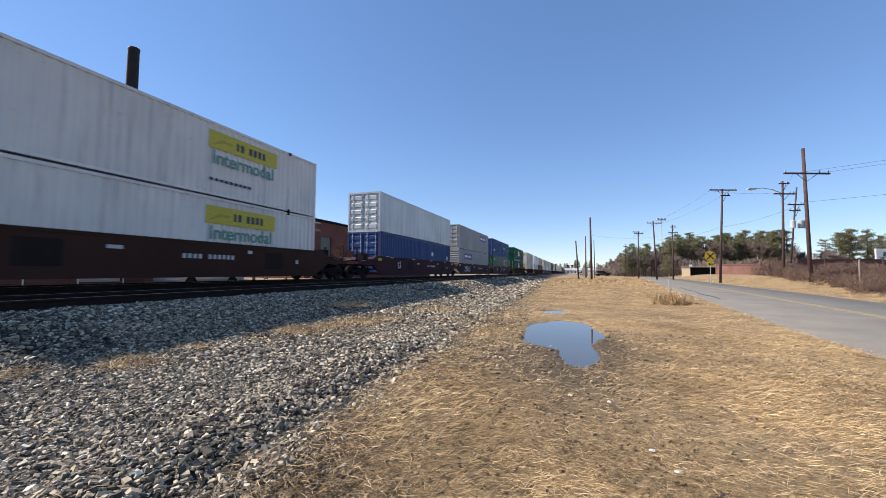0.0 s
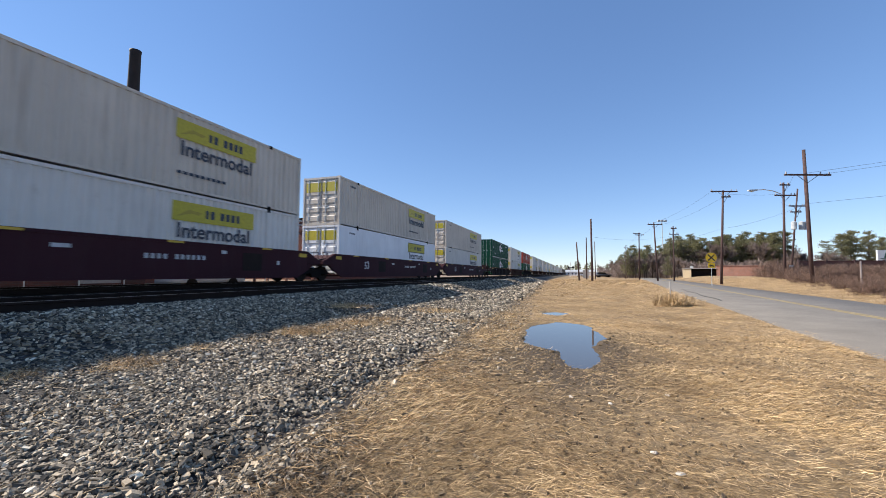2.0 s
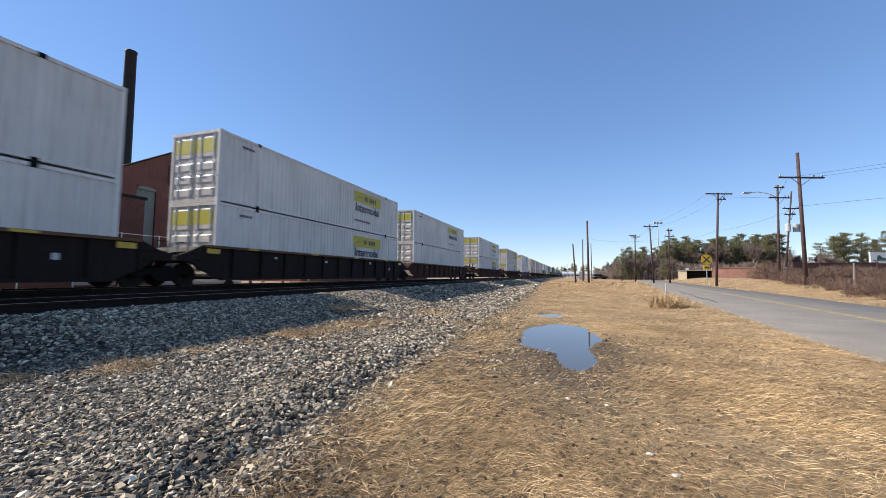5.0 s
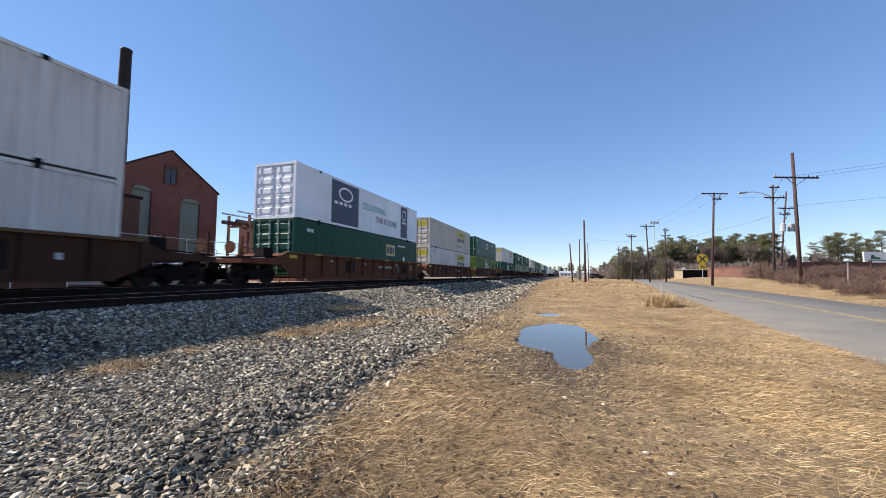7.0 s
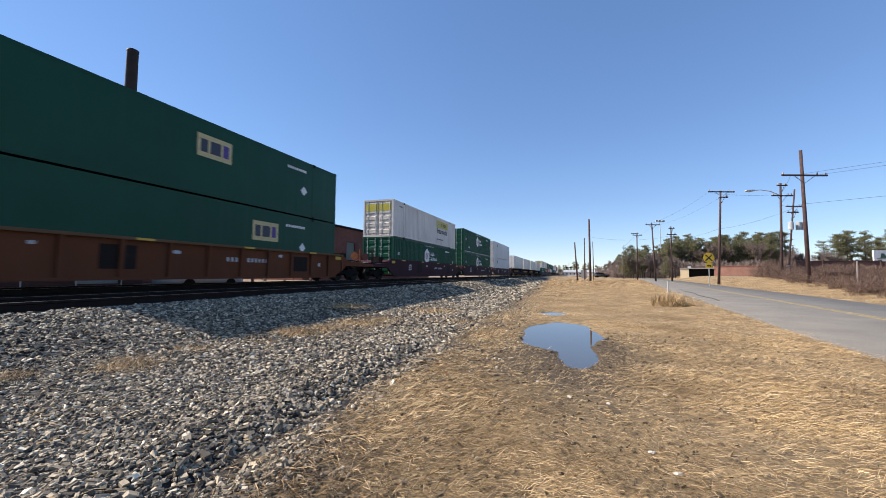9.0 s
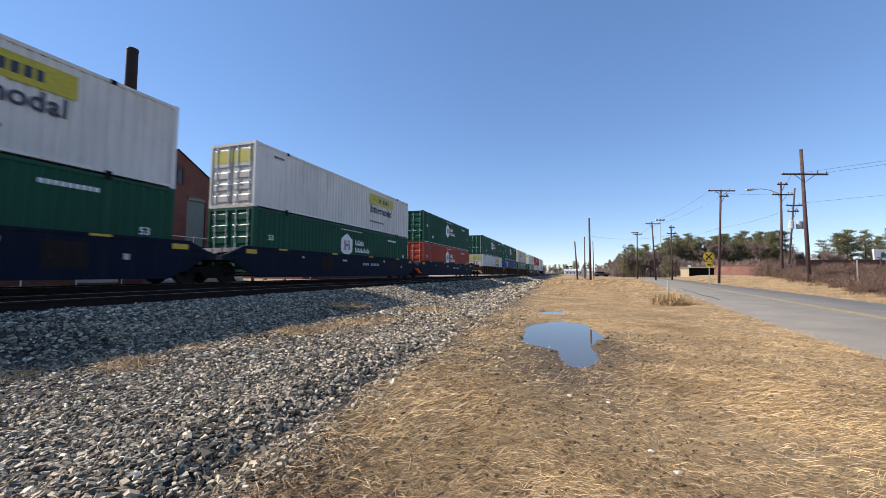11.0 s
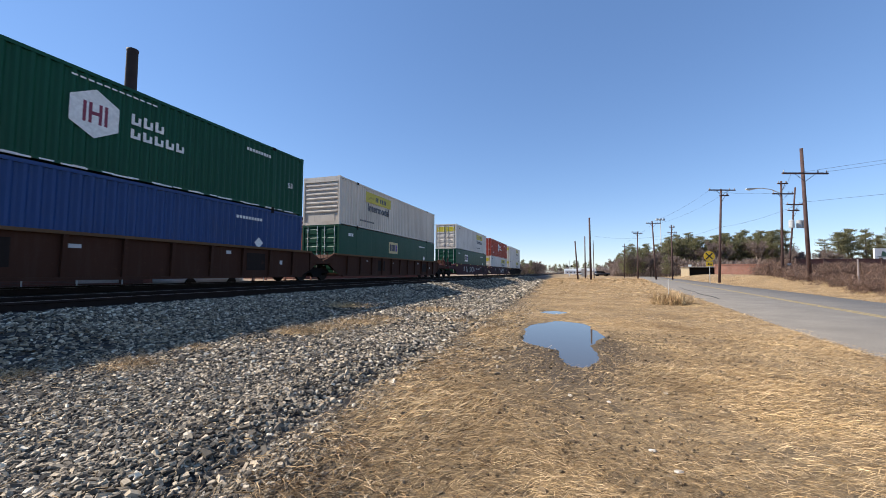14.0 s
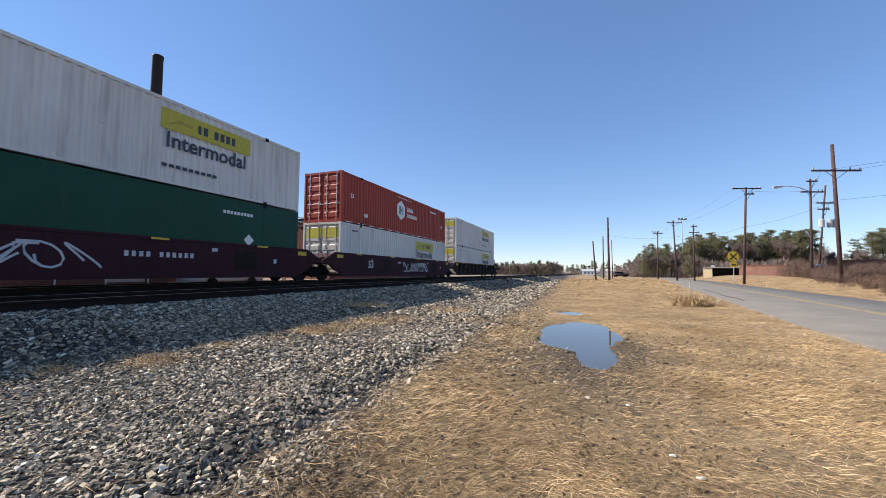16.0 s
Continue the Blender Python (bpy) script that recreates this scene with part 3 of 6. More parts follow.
def container(key, m):
    """A 53-foot container at m, its near end at the origin."""
    if key in PROTOTYPES:
        return copy_thing(PROTOTYPES[key], m)
    mat, side, end, decal, label = STYLES[key]
    ob = tagged(new("shipping_container"), label, "container", "containers of the train")
    container_body(ob, mat, side)
    rod = STEEL
    if end == "doors":
        door_end(ob, CREAM if mat is WHITE else mat, rod)
    else:
        louvre_end(ob, mat)
    castings(ob, GALV if mat in (SILVER, GREY) else STEEL, mat)
    if decal.startswith("rear_panel"):
        carrier_panel(ob, 9.8, 1.88, GREENINK if decal.endswith("green") else DARKINK, outline=decal.endswith("outlined"))
        bars(ob, 9.9, 0.62, 9, 0.16, 0.11, DARKINK, name="lift_marking")
        bars(ob, 1.1, 2.45, 4, 0.12, 0.10, DARKINK)
        door_panels(ob)
    elif decal == "front_panel":
        carrier_panel(ob, 3.0, 1.88, DARKINK, 3.6)
        bars(ob, 2.3, 0.5, 9, 0.15, 0.10, DARKINK, name="lift_marking")
    elif decal == "hexagon":
        hexagon_mark(ob, 7.2, 1.72, DARKINK if mat is LIME or mat is RED else CRIMSON)
        lettering("length_mark", "53", 0.34, WHITEINK, ob, on_side(1.05, 1.62), "white number 53")
        lettering("length_mark", "53", 0.34, WHITEINK, ob, on_side(15.25, 1.35), "white number 53")
        bars(ob, 12.6, 2.35, 9, 0.11, 0.13, WHITEINK)
        if mat is GREEN:
            bm = bmesh.new()
            for k in range(22):
                box(bm, 0, 0.006, 0.45 + 0.7 * k, 0.75 + 0.7 * k, 0.07, 0.112)
            part("reflective_strip", bm, WHITEINK, ob, "white reflective dashes along the bottom edge", at=pose(HALF + 0.004, 0, 0))
        bars(ob, 2.35, 0.55, 2, 0.16, 0.22, WHITEINK)
        bars(ob, 6.6, 2.62, 12, 0.14, 0.05, WHITEINK)
        bm = bmesh.new()
        for k in range(13):
            box(bm, HALF, HALF + 0.003, 0.5 + k * 1.2, 1.1 + k * 1.2, 0.05, 0.10)
        tagged(part("reflective_strips", bm, WHITEINK, ob), "row of small white reflective dashes", kind="stuff")
    elif decal.startswith("square"):
        square_mark(ob, {"square": 10.2, "square_front": 2.5, "square_white": 3.7, "square_mid": 6.4, "square_seven": 7.5}[decal], 1.5, WHITEINK if decal == "square_white" else TAN)
        lettering("length_mark", "53", 0.5, WHITEINK, ob, on_side(1.9, 0.75), "white number 53")
        bars(ob, 12.2, 2.3, 9, 0.11, 0.12, WHITEINK)
        bars(ob, 1.0, 2.3, 3, 0.14, 0.18, WHITEINK)
        bm = bmesh.new()
        prism(bm, [(13.4 + 0.24 * math.sin(a), 1.35 + 0.24 * math.cos(a)) for a in (k * math.tau / 4 for k in range(4))], "x", 1.297, 1.3)
        part("diamond_placard", bm, WHITEINK, ob, "white diamond")
    elif decal == "plain_blue":
        bars(ob, 10.4, 1.6, 2, 0.22, 0.35, WHITEINK, 0.1)
        lettering("length_mark", "53", 0.55, WHITEINK, ob, on_side(15.1, 1.5), "white number 53")
        bars(ob, 1.0, 0.9, 2, 0.2, 0.3, WHITEINK)
        for y in (0.0, LEN - 0.14):
            bm = bmesh.new()
            box(bm, HALF, HALF + 0.004, y, y + 0.14, 0.14, HIGH - 0.14)
            part("corner_stripe", bm, RED, ob, "red painted corner post")
    elif decal.startswith("purple"):
        y = 2.3 if decal.endswith("front") else 10.6
        plate("purple_panel", y, y + 3.6, 1.7, 2.45, PURPLE, ob, "purple panel")
        for a, w in ((0.25, 0.95), (1.35, 1.9)):
            bm = bmesh.new()
            box(bm, 1.3005, 1.303, y + a, y + a + w, 1.95, 2.2)
            part("panel_marking", bm, WHITEINK if a < 1 else GREY, ob)
    elif decal == "navy":
        for a, b in ((3.1, 6.1), (12.7, 14.0)):
            plate("navy_panel", a, b, 0.2, 2.75, NAVY, ob, "navy panel")
            bars(ob, a + 0.3, 1.35, 4, (b - a) / 9, 0.18, WHITEINK, 0.5).location.x = 0.004
            bm = bmesh.new()
            c, r = (a + b) / 2, (b - a) * 0.27
            prism(bm, [(c + r * math.sin(q), 2.05 + 0.45 * math.cos(q)) for q in (k * math.tau / 16 for k in range(16))], "x", 1.3005, 1.303)
            part("oval_mark", bm, WHITEINK, ob)
            bm = bmesh.new()
            prism(bm, [(c + r * 0.8 * math.sin(q), 2.05 + 0.33 * math.cos(q)) for q in (k * math.tau / 16 for k in range(16))], "x", 1.303, 1.305)
            part("oval_centre", bm, NAVY, ob)
        lettering("slogan", "DELIVERING", 0.6, TEAL, ob, on_side(8.3, 1.75), "teal slogan lettering")
        lettering("slogan", "THE FUTURE", 0.6, DARKINK, ob, on_side(10.2, 1.05), "dark slogan lettering")
    elif decal == "small":
        bars(ob, 2.6, 2.0, 2, 0.25, 0.5, DARKINK, 0.2)
    PROTOTYPES[key] = ob
    ob.matrix_basis = m
    return ob


def door_panels(ob):
    """Yellow patches on the two door leaves."""
    for x0, x1 in ((-1.10, -0.06), (0.06, 1.10)):
        bm = bmesh.new()
        box(bm, x0, x1, 0.017, 0.021, 2.02, 2.58)
        part("door_panel", bm, YELLOW, ob, "worn yellow patch")


WELLS = {}
RUNNING_GEAR = ("truck_frame", "axle", "wheel")


def settle(ob):
    """Bring the car's body to its ride height over the wheels."""
    done = set()
    for c in ob.children_recursive:
        name = c.name.split(".")[0]
        if name in RUNNING_GEAR:
            continue
        if name == "length_mark":
            c.location.z = 0.9126 * c.location.z - 0.0114
        elif c.data not in done:
            done.add(c.data)
            for v in c.data.vertices:
                v.co.z = 0.9126 * v.co.z - 0.0114



def truck(parent, y):
    """A two-axle bogie under a car's end."""
    bm = bmesh.new()
    for sx in (-1, 1):
        x = sx * 1.0
        prism(bm, [(y - 1.15, 0.44), (y - 0.95, 0.58), (y - 0.4, 0.66), (y + 0.4, 0.66), (y + 0.95, 0.58), (y + 1.15, 0.44), (y + 0.95, 0.36),
                   (y + 0.5, 0.44), (y + 0.3, 0.2), (y - 0.3, 0.2), (y - 0.5, 0.44), (y - 0.95, 0.36)], "x", x - 0.07, x + 0.07)
    box(bm, -1.05, 1.05, y - 0.2, y + 0.2, 0.4, 0.72)
    frame_ob = part("truck_frame", bm, STEEL, parent)
    for yy in (y - 0.89, y + 0.89):
        bm = bmesh.new()
        tube(bm, (-0.95, yy, 0.42), (0.95, yy, 0.42), 0.09, n=8)
        part("axle", bm, STEEL, frame_ob)
        for sx in (-1, 1):
            bm = bmesh.new()
            tube(bm, (sx * 0.70, yy, 0.42), (sx * 0.81, yy, 0.42), 0.415, n=24)
            tube(bm, (sx * 0.68, yy, 0.42), (sx * 0.705, yy, 0.42), 0.44, n=24)
            tube(bm, (sx * 0.81, yy, 0.42), (sx * 0.90, yy, 0.42), 0.15, n=12)
            part("wheel", bm, WHEEL, frame_ob)


CAR_PAINT = {"brown": (BROWN, "brown steel container well car"), "rust": (RUST, "rust-orange steel container well car"),
             "maroon": (MAROON, "dark maroon steel container well car"), "black": (BLACKCAR, "black-brown steel container well car"),
             "umber": (UMBER, "smooth dark umber steel container well car"),
             "navy": (NAVYCAR, "dark blue steel container well car")}


def well_car(color, front, rear, m):
    """One unit of a well car. front, rear: metres of deck beyond the container there; a unit whose rear is 3 m or more ends a set."""
    key = (color, round(front, 1), round(rear, 1))
    if key in WELLS:
        return copy_thing(WELLS[key], m)
    mat, label = CAR_PAINT[color]
    ob = tagged(new("well_car"), label, "railcar", "units of the train")
    y0, y1 = -0.55, LEN + 0.55
    flush = color in ("umber", "maroon", "navy")
    for sx in (-1, 1):
        web0, web1 = sorted((sx * 1.36, sx * (1.435 if flush else 1.385)))
        lo, hi = sorted((sx * 1.36, sx * (1.46 if flush else 1.53)))
        bm = bmesh.new()
        # web with a deeper middle, chords above and below
        prism(bm, [(y0, 0.62), (y0 + 0.7, 0.27), (y1 - 0.7, 0.27), (y1, 0.62), (y1, 1.62), (y0, 1.62)], "x", web0, web1)
        if flush:
            box(bm, lo, hi, y0, y1, 1.60, 1.70)
        box(bm, lo, hi, y0 + 0.7, y1 - 0.7, 0.25, 0.34)
        sill = part("side_sill", bm, mat, ob)
        if not flush:
            bm = bmesh.new()
            box(bm, lo, hi, y0, y1, 1.60, 1.70)
            part("top_chord", bm, CHORD, sill, "dusty tan top chord")
        if sx < 0:
            continue
        if not flush:
            bm = bmesh.new()
            prism(bm, [(1.38, 0.34), (1.47, 0.34), (1.52, 1.60), (1.38, 1.60)], "y", -0.055, 0.055)
            post = part("side_post", bm, mat, sill, at=pose(0, 0.75, 0))
            for k in range(1, 11):
                again(post, pose(0, 0.75 + k * (LEN - 1.5) / 10, 0))
        if color in ("brown", "umber"):
            continue
        face = hi + 0.001
        bm = bmesh.new()
        box(bm, face, face + 0.004, 0, 0.55, 1.612, 1.688)
        strip = part("reflector", bm, AMBER, sill, "amber reflective strip", at=pose(0, 1.4, 0))
        for k in range(1, 4):
            again(strip, pose(0, 1.4 + k * 4.1, 0))
    skin = 1.437 if flush else 1.387
    bm = bmesh.new()
    box(bm, -1.36, 1.36, 0.0, LEN, 0.38, 0.50)
    part("well_floor", bm, mat, ob)
    for end, deck in ((0, front), (1, rear)):
        s = -1 if end == 0 else 1
        e = y0 if end == 0 else y1
        bm = bmesh.new()

        def Y(d):
            return e + s * d
        d = max(0.4, deck - (1.15 if deck >= 3.0 else 0.55))
        prism(bm, [(Y(0), 0.95), (Y(d), 1.02), (Y(d), 1.22), (Y(0.25), 1.36), (Y(0), 1.62)], "x", -1.30, 1.30)
        for sx in (-1, 1):
            lo, hi = sorted((sx * 1.30, sx * 1.44))
            prism(bm, [(Y(0), 0.62), (Y(0.5), 0.98), (Y(d), 1.02), (Y(d), 1.20), (Y(0.7), 1.34), (Y(0), 1.70)], "x", lo, hi)
        part("end_deck", bm, mat, ob)
        for sx in (-1, 1):
            bm = bmesh.new()
            tube(bm, (sx * 1.34, Y(d - 0.1), 1.2), (sx * 1.34, Y(d - 0.1), 1.72), 0.015, n=6)
            tube(bm, (sx * 1.34, Y(d * 0.55), 1.3), (sx * 1.34, Y(d * 0.55), 1.72), 0.015, n=6)
            tube(bm, (sx * 1.34, Y(d - 0.1), 1.72), (sx * 1.34, Y(d * 0.55), 1.72), 0.015, n=6)
            part("handrail", bm, mat, ob, "thin bent handrail")
        for z in (1.05, 1.32):
            bm = bmesh.new()
            for k in (0, 1):
                tube(bm, (1.42, Y(0.12 + 0.4 * k), z), (1.50, Y(0.12 + 0.4 * k), z), 0.014, n=5)
            tube(bm, (1.50, Y(0.12), z), (1.50, Y(0.52), z), 0.014, n=5)
            part("grab_iron", bm, mat, ob)
        bm = bmesh.new()
        sweep(bm, [Vector((0.35, Y(d - 0.1 + 0.09 * k), 1.02 - 0.42 * math.sin(math.pi * k / 8))) for k in range(9)], 0.03, 6)
        part("air_hose", bm, STEEL, ob)
        bm = bmesh.new()
        tube(bm, (1.22, Y(0.1), 1.44), (1.22, Y(d), 1.30), 0.03, n=6)
        tube(bm, (1.05, Y(0.1), 1.40), (1.05, Y(d), 1.27), 0.022, n=6)
        part("brake_pipe", bm, STEEL, ob)
        bm = bmesh.new()
        box(bm, -1.1, 1.1, min(Y(d * 0.4), Y(d * 0.95)), max(Y(d * 0.4), Y(d * 0.95)), 1.30, 1.345)
        part("walkway", bm, GALV, ob, "pale grating walkway")
        if deck >= 3.0:
            bm = bmesh.new()
            tube(bm, (0, Y(d - 0.2), 0.88), (0, Y(d + 1.1), 0.88), 0.10, n=8)
            box(bm, -0.16, 0.16, min(Y(d + 0.8), Y(d + 1.18)), max(Y(d + 0.8), Y(d + 1.18)), 0.72, 1.04)
            part("coupler", bm, STEEL, ob)
            for x in (-1.2, 1.2):
                bm = bmesh.new()
                box(bm, x - 0.05, x + 0.05, min(Y(d - 0.25), Y(d - 0.15)), max(Y(d - 0.25), Y(d - 0.15)), 1.1, 2.25)
                part("corner_post", bm, mat, ob)
            bm = bmesh.new()
            box(bm, 0.45, 1.0, min(Y(0.5), Y(1.1)), max(Y(0.5), Y(1.1)), 1.33, 1.85)
            part("brake_box", bm, STEEL, ob, "dark brake gear box")
            bm = bmesh.new()
            tube(bm, (0.72, Y(d - 0.1), 1.75), (0.72, Y(d - 0.04), 1.75), 0.28, n=16)
            part("brake_wheel", bm, mat, ob)
    if front >= 3.0:
        truck(ob, -2.0)
    else:
        truck(ob, -1.67)
    if rear >= 3.0:
        truck(ob, LEN + 2.0)
    for y in (-0.45, LEN - 0.1) if color not in ("brown", "umber") else ():
        bm = bmesh.new()
        box(bm, 1.455, 1.462, y, y + 0.55, 1.36, 1.56)
        part("yellow_plate", bm, AMBER, ob, "yellow reflective plate")
    if color == "maroon":
        lettering("length_mark", "53", 0.62, GREY, ob, on_side(3.0, 1.02, skin - 1.297), "white number 53")
    if color not in ("brown", "black"):
        # reporting marks as plain bars
        bm = bmesh.new()
        for k in range(11):
            if k != 4:
                a = 8.9 + k * 0.2
                box(bm, skin, skin + 0.004, a, a + 0.11, 1.0, 1.18)
        tagged(part("car_marking", bm, GREY, ob), "row of small pale stencilled marks", kind="stuff")
    bm = bmesh.new()
    box(bm, skin, skin + 0.008, 4.6, 5.6, 0.62, 1.42)
    again(part("stencil_panel", bm, BLACKCAR, ob, "dark stencilled panel"), pose(0, 8.1, -0.02))
    # small stencils and pale placards along the side
    for y, z, w, h in ((3.05, 1.28, 0.16, 0.10), (6.6, 1.22, 0.42, 0.12), (11.7, 1.30, 0.22, 0.14), (14.6, 0.9, 0.16, 0.2)):
        bm = bmesh.new()
        box(bm, skin, skin + 0.004, y, y + w, z, z + h)
        part("placard", bm, GREY, ob)
    settle(ob)
    WELLS[key] = ob
    ob.matrix_basis = m
    return ob


TRAILERS = []


def trailer(m):
    """A white highway trailer that rides on its own wheels on a low flat car."""
    if TRAILERS:
        return [copy_thing(o, m) for o in TRAILERS]
    flat = tagged(new("flat_car"), "dark low spine flat car under a highway trailer", "railcar", "units of the train")
    bm = bmesh.new()
    box(bm, -0.35, 0.35, -0.9, 17.0, 0.62, 1.02)
    for y in (2.0, 12.8):
        box(bm, -1.35, 1.35, y, y + 2.2, 0.86, 0.98)
    part("spine", bm, BLACKCAR, flat)
    truck(flat, -0.9)
    ob = tagged(new("highway_trailer"), "white box trailer riding on a flat car", "trailer", "trailers on the train")
    bm = bmesh.new()
    box(bm, -1.28, 1.28, 0, 16.15, 1.9, 4.75)
    for k in range(27):
        box(bm, 1.28, 1.295, 0.3 + k * 0.6, 0.34 + k * 0.6, 2.0, 4.65)
    part("box", bm, WHITE, ob)
    for y in (12.7, 13.95):
        for sx in (-1, 1):
            bm = bmesh.new()
            tube(bm, (sx * 0.85, y, 1.49), (sx * 1.25, y, 1.49), 0.5, n=20)
            part("tyre", bm, STEEL, ob)
    bm = bmesh.new()
    box(bm, -0.6, 0.6, 12.2, 14.6, 1.45, 1.9)
    for x in (-0.7, 0.7):
        box(bm, x - 0.06, x + 0.06, 3.1, 3.25, 0.98, 1.9)
    part("running_gear", bm, STEEL, ob)
    TRAILERS.extend((flat, ob))
    for o in TRAILERS:
        o.matrix_basis = m
    return [flat, ob]


# metres behind the first unit, upper box, lower box, car's colour
CONSIST = [
    (0.0, "white_green_ink", "white_green_ink", "umber"), (23.26, "silver", "blue", "maroon"), (42.96, "parcel", "parcel_front", "maroon"),
    (62.84, "blue", "deep", "maroon"), (86.49, "hub_closed", "hub", "brown"), (110.5, "cream", "cream", "brown"),
    (130.15, "smooth", "white_green_ink", "rust"), (150.0, "cream", "hub", "rust"), (173.71, "cream", "white", "maroon"),
    (193.28, "cream", "smooth", "maroon"), (212.83, "cream", "white", "maroon"), (236.64, "hub", "hub", "black"),
    (256.15, "white", "white", "brown"), (275.65, "red", "hub", "black"), (299.66, "white", "white", "brown"),
    (319.5, "white", "white_front", "brown"), (339.9, "white", "blank", "brown"), (363.54, "white", "white", "black"),
    (386.83, "white_green_ink", "white", "black"), (410.5, "cream", "white", "black"), (430.0, "white", "white", "black"),
    (449.5, "white", "white", "black"), (469.0, "white", "blank", "brown"), (493.5, "white", "white", "brown"),
    (519.0, "cream", "white", "brown"), (544.0, "white", "blank", "maroon"),
    (567.5, "cream", "white_front", "brown"), (587.09, "white_front", "white_front", "brown"), (606.59, "white", "white", "brown"),
    (630.51, "future", "deep", "rust"), (650.07, "cream", "white", "rust"), (669.68, "deep_seven", "lime_closed", "rust"),
    (693.42, "white", "hub", "brown"), (712.91, "hub", "deep", "brown"), (732.41, "hub", "deep", "brown"),
    (755.81, "white", "deep", "rust"), (775.22, "lime", "hub", "rust"), (794.99, "deep_seven", "deep", "rust"),
    (818.64, "white", "hub", "maroon"), (838.5, "hub", "hub", "maroon"), (858.0, "grey", "grey", "maroon"),
    (960.1, "white", "hub", "navy"), (979.7, "white", "hub", "navy"), (999.26, "hub", "red", "navy"),
    (1023.39, "hub", "white", "brown"), (1042.83, "hub", "blue_square", "brown"), (1062.23, "white_front", "deep_mid", "brown"),
    (1085.79, "white", "deep_white", "maroon"), (1105.25, "red", "white", "maroon"), (1124.75, "white", "white", "black")]
PIGGYBACK = [881.0, 899.5, 918.0, 936.5]
MOVING = []


def train():
    for i, (off, upper, lower, color) in enumerate(CONSIST):
        before = off - CONSIST[i - 1][0] if i else 23.3
        after = CONSIST[i + 1][0] - off if i + 1 < len(CONSIST) else 23.7
        before, after = min(before, 25.4), min(after, 25.4)
        front = (before - LEN) / 2 if before > 21.5 else 1.6
        rear = (after - LEN) / 2 if after > 21.5 else 1.6
        for make, dz in ((lambda p: well_car(color, front, rear, p), 0.0), (lambda p: container(lower, p), 0.385),
                         (lambda p: container(upper, p), 0.385 + HIGH + 0.008)):
            MOVING.append((make(pose(TRACK_X, off, RAIL_TOP + dz)), off, RAIL_TOP + dz))
    for off in PIGGYBACK:
        for o in trailer(pose(TRACK_X, off, RAIL_TOP)):
            MOVING.append((o, off, RAIL_TOP))


train()


def graffiti(car_ob, seed, y, wide, mat, skin):
    """Sprayed loops on a car's side, no letters."""
    r = random.Random(seed)
    for k in range(int(wide / 0.75)):
        c, pts = y + k * 0.75, []
        a0, w = r.uniform(0, 6), r.choice((1.0, 1.5, 2.0))
        for i in range(15):
            a = a0 + w * i * 0.42
            pts.append(Vector((skin, c + 0.34 * math.cos(a) + 0.02 * i, 0.86 + 0.33 * math.sin(a * 0.9 + k))))
        bm = bmesh.new()
        sweep(bm, pts, 0.03, 5)
        for v in bm.verts:
            v.co.x = skin + (v.co.x - skin) * 0.12
        part("graffiti_loop", bm, mat, car_ob)


for ob, off, z in list(MOVING):
    if z == RAIL_TOP and ob.name.startswith("well_car"):
        for place, y, wide, ink in ((1085.79, 4.0, 5.0, GREY), (1105.25, 7.5, 4.5, WHITEINK), (650.07, 1.5, 11.0, DARKINK), (630.51, 12.0, 3.2, GREENINK),
                                    (62.84, 5.0, 4.0, PURPLE), (42.96, 2.0, 3.2, WHITEINK), (669.68, 6.2, 4.0, TEAL)):
            if off == place:
                graffiti(ob, int(off), y, wide, ink, 1.438 if off in (1085.79, 1105.25, 62.84, 42.96) else 1.39)

# seconds, metres the train has come nearer
RUN = [(0.0, -0.7), (0.5, 42.5), (1.0, 86.3), (1.5, 130.4), (2.0, 174.3), (2.5, 218.1), (3.0, 261.9), (3.5, 305.4), (4.0, 350.3), (4.2, 367.9),
       (5.0, 438.4), (5.65, 495.7), (6.3, 553.0), (6.5, 570.7), (7.0, 614.8), (7.5, 659.4), (8.0, 703.7), (8.5, 748.1), (9.0, 792.4), (9.2, 810.2),
       (10.0, 880.0), (10.9, 958.3), (11.0, 966.9), (11.1, 974.6), (11.2, 979.7), (11.3, 982.3), (11.5, 986.8), (12.0, 998.0), (12.5, 1009.3),
       (13.0, 1020.7), (13.5, 1031.9), (14.0, 1043.1), (14.5, 1054.3), (15.0, 1065.5), (15.5, 1076.6), (16.0, 1087.6)]


def motions():
    for ob, off, z in MOVING:
        walk(ob, [(t, pose(TRACK_X, off - s, z)) for t, s in RUN])

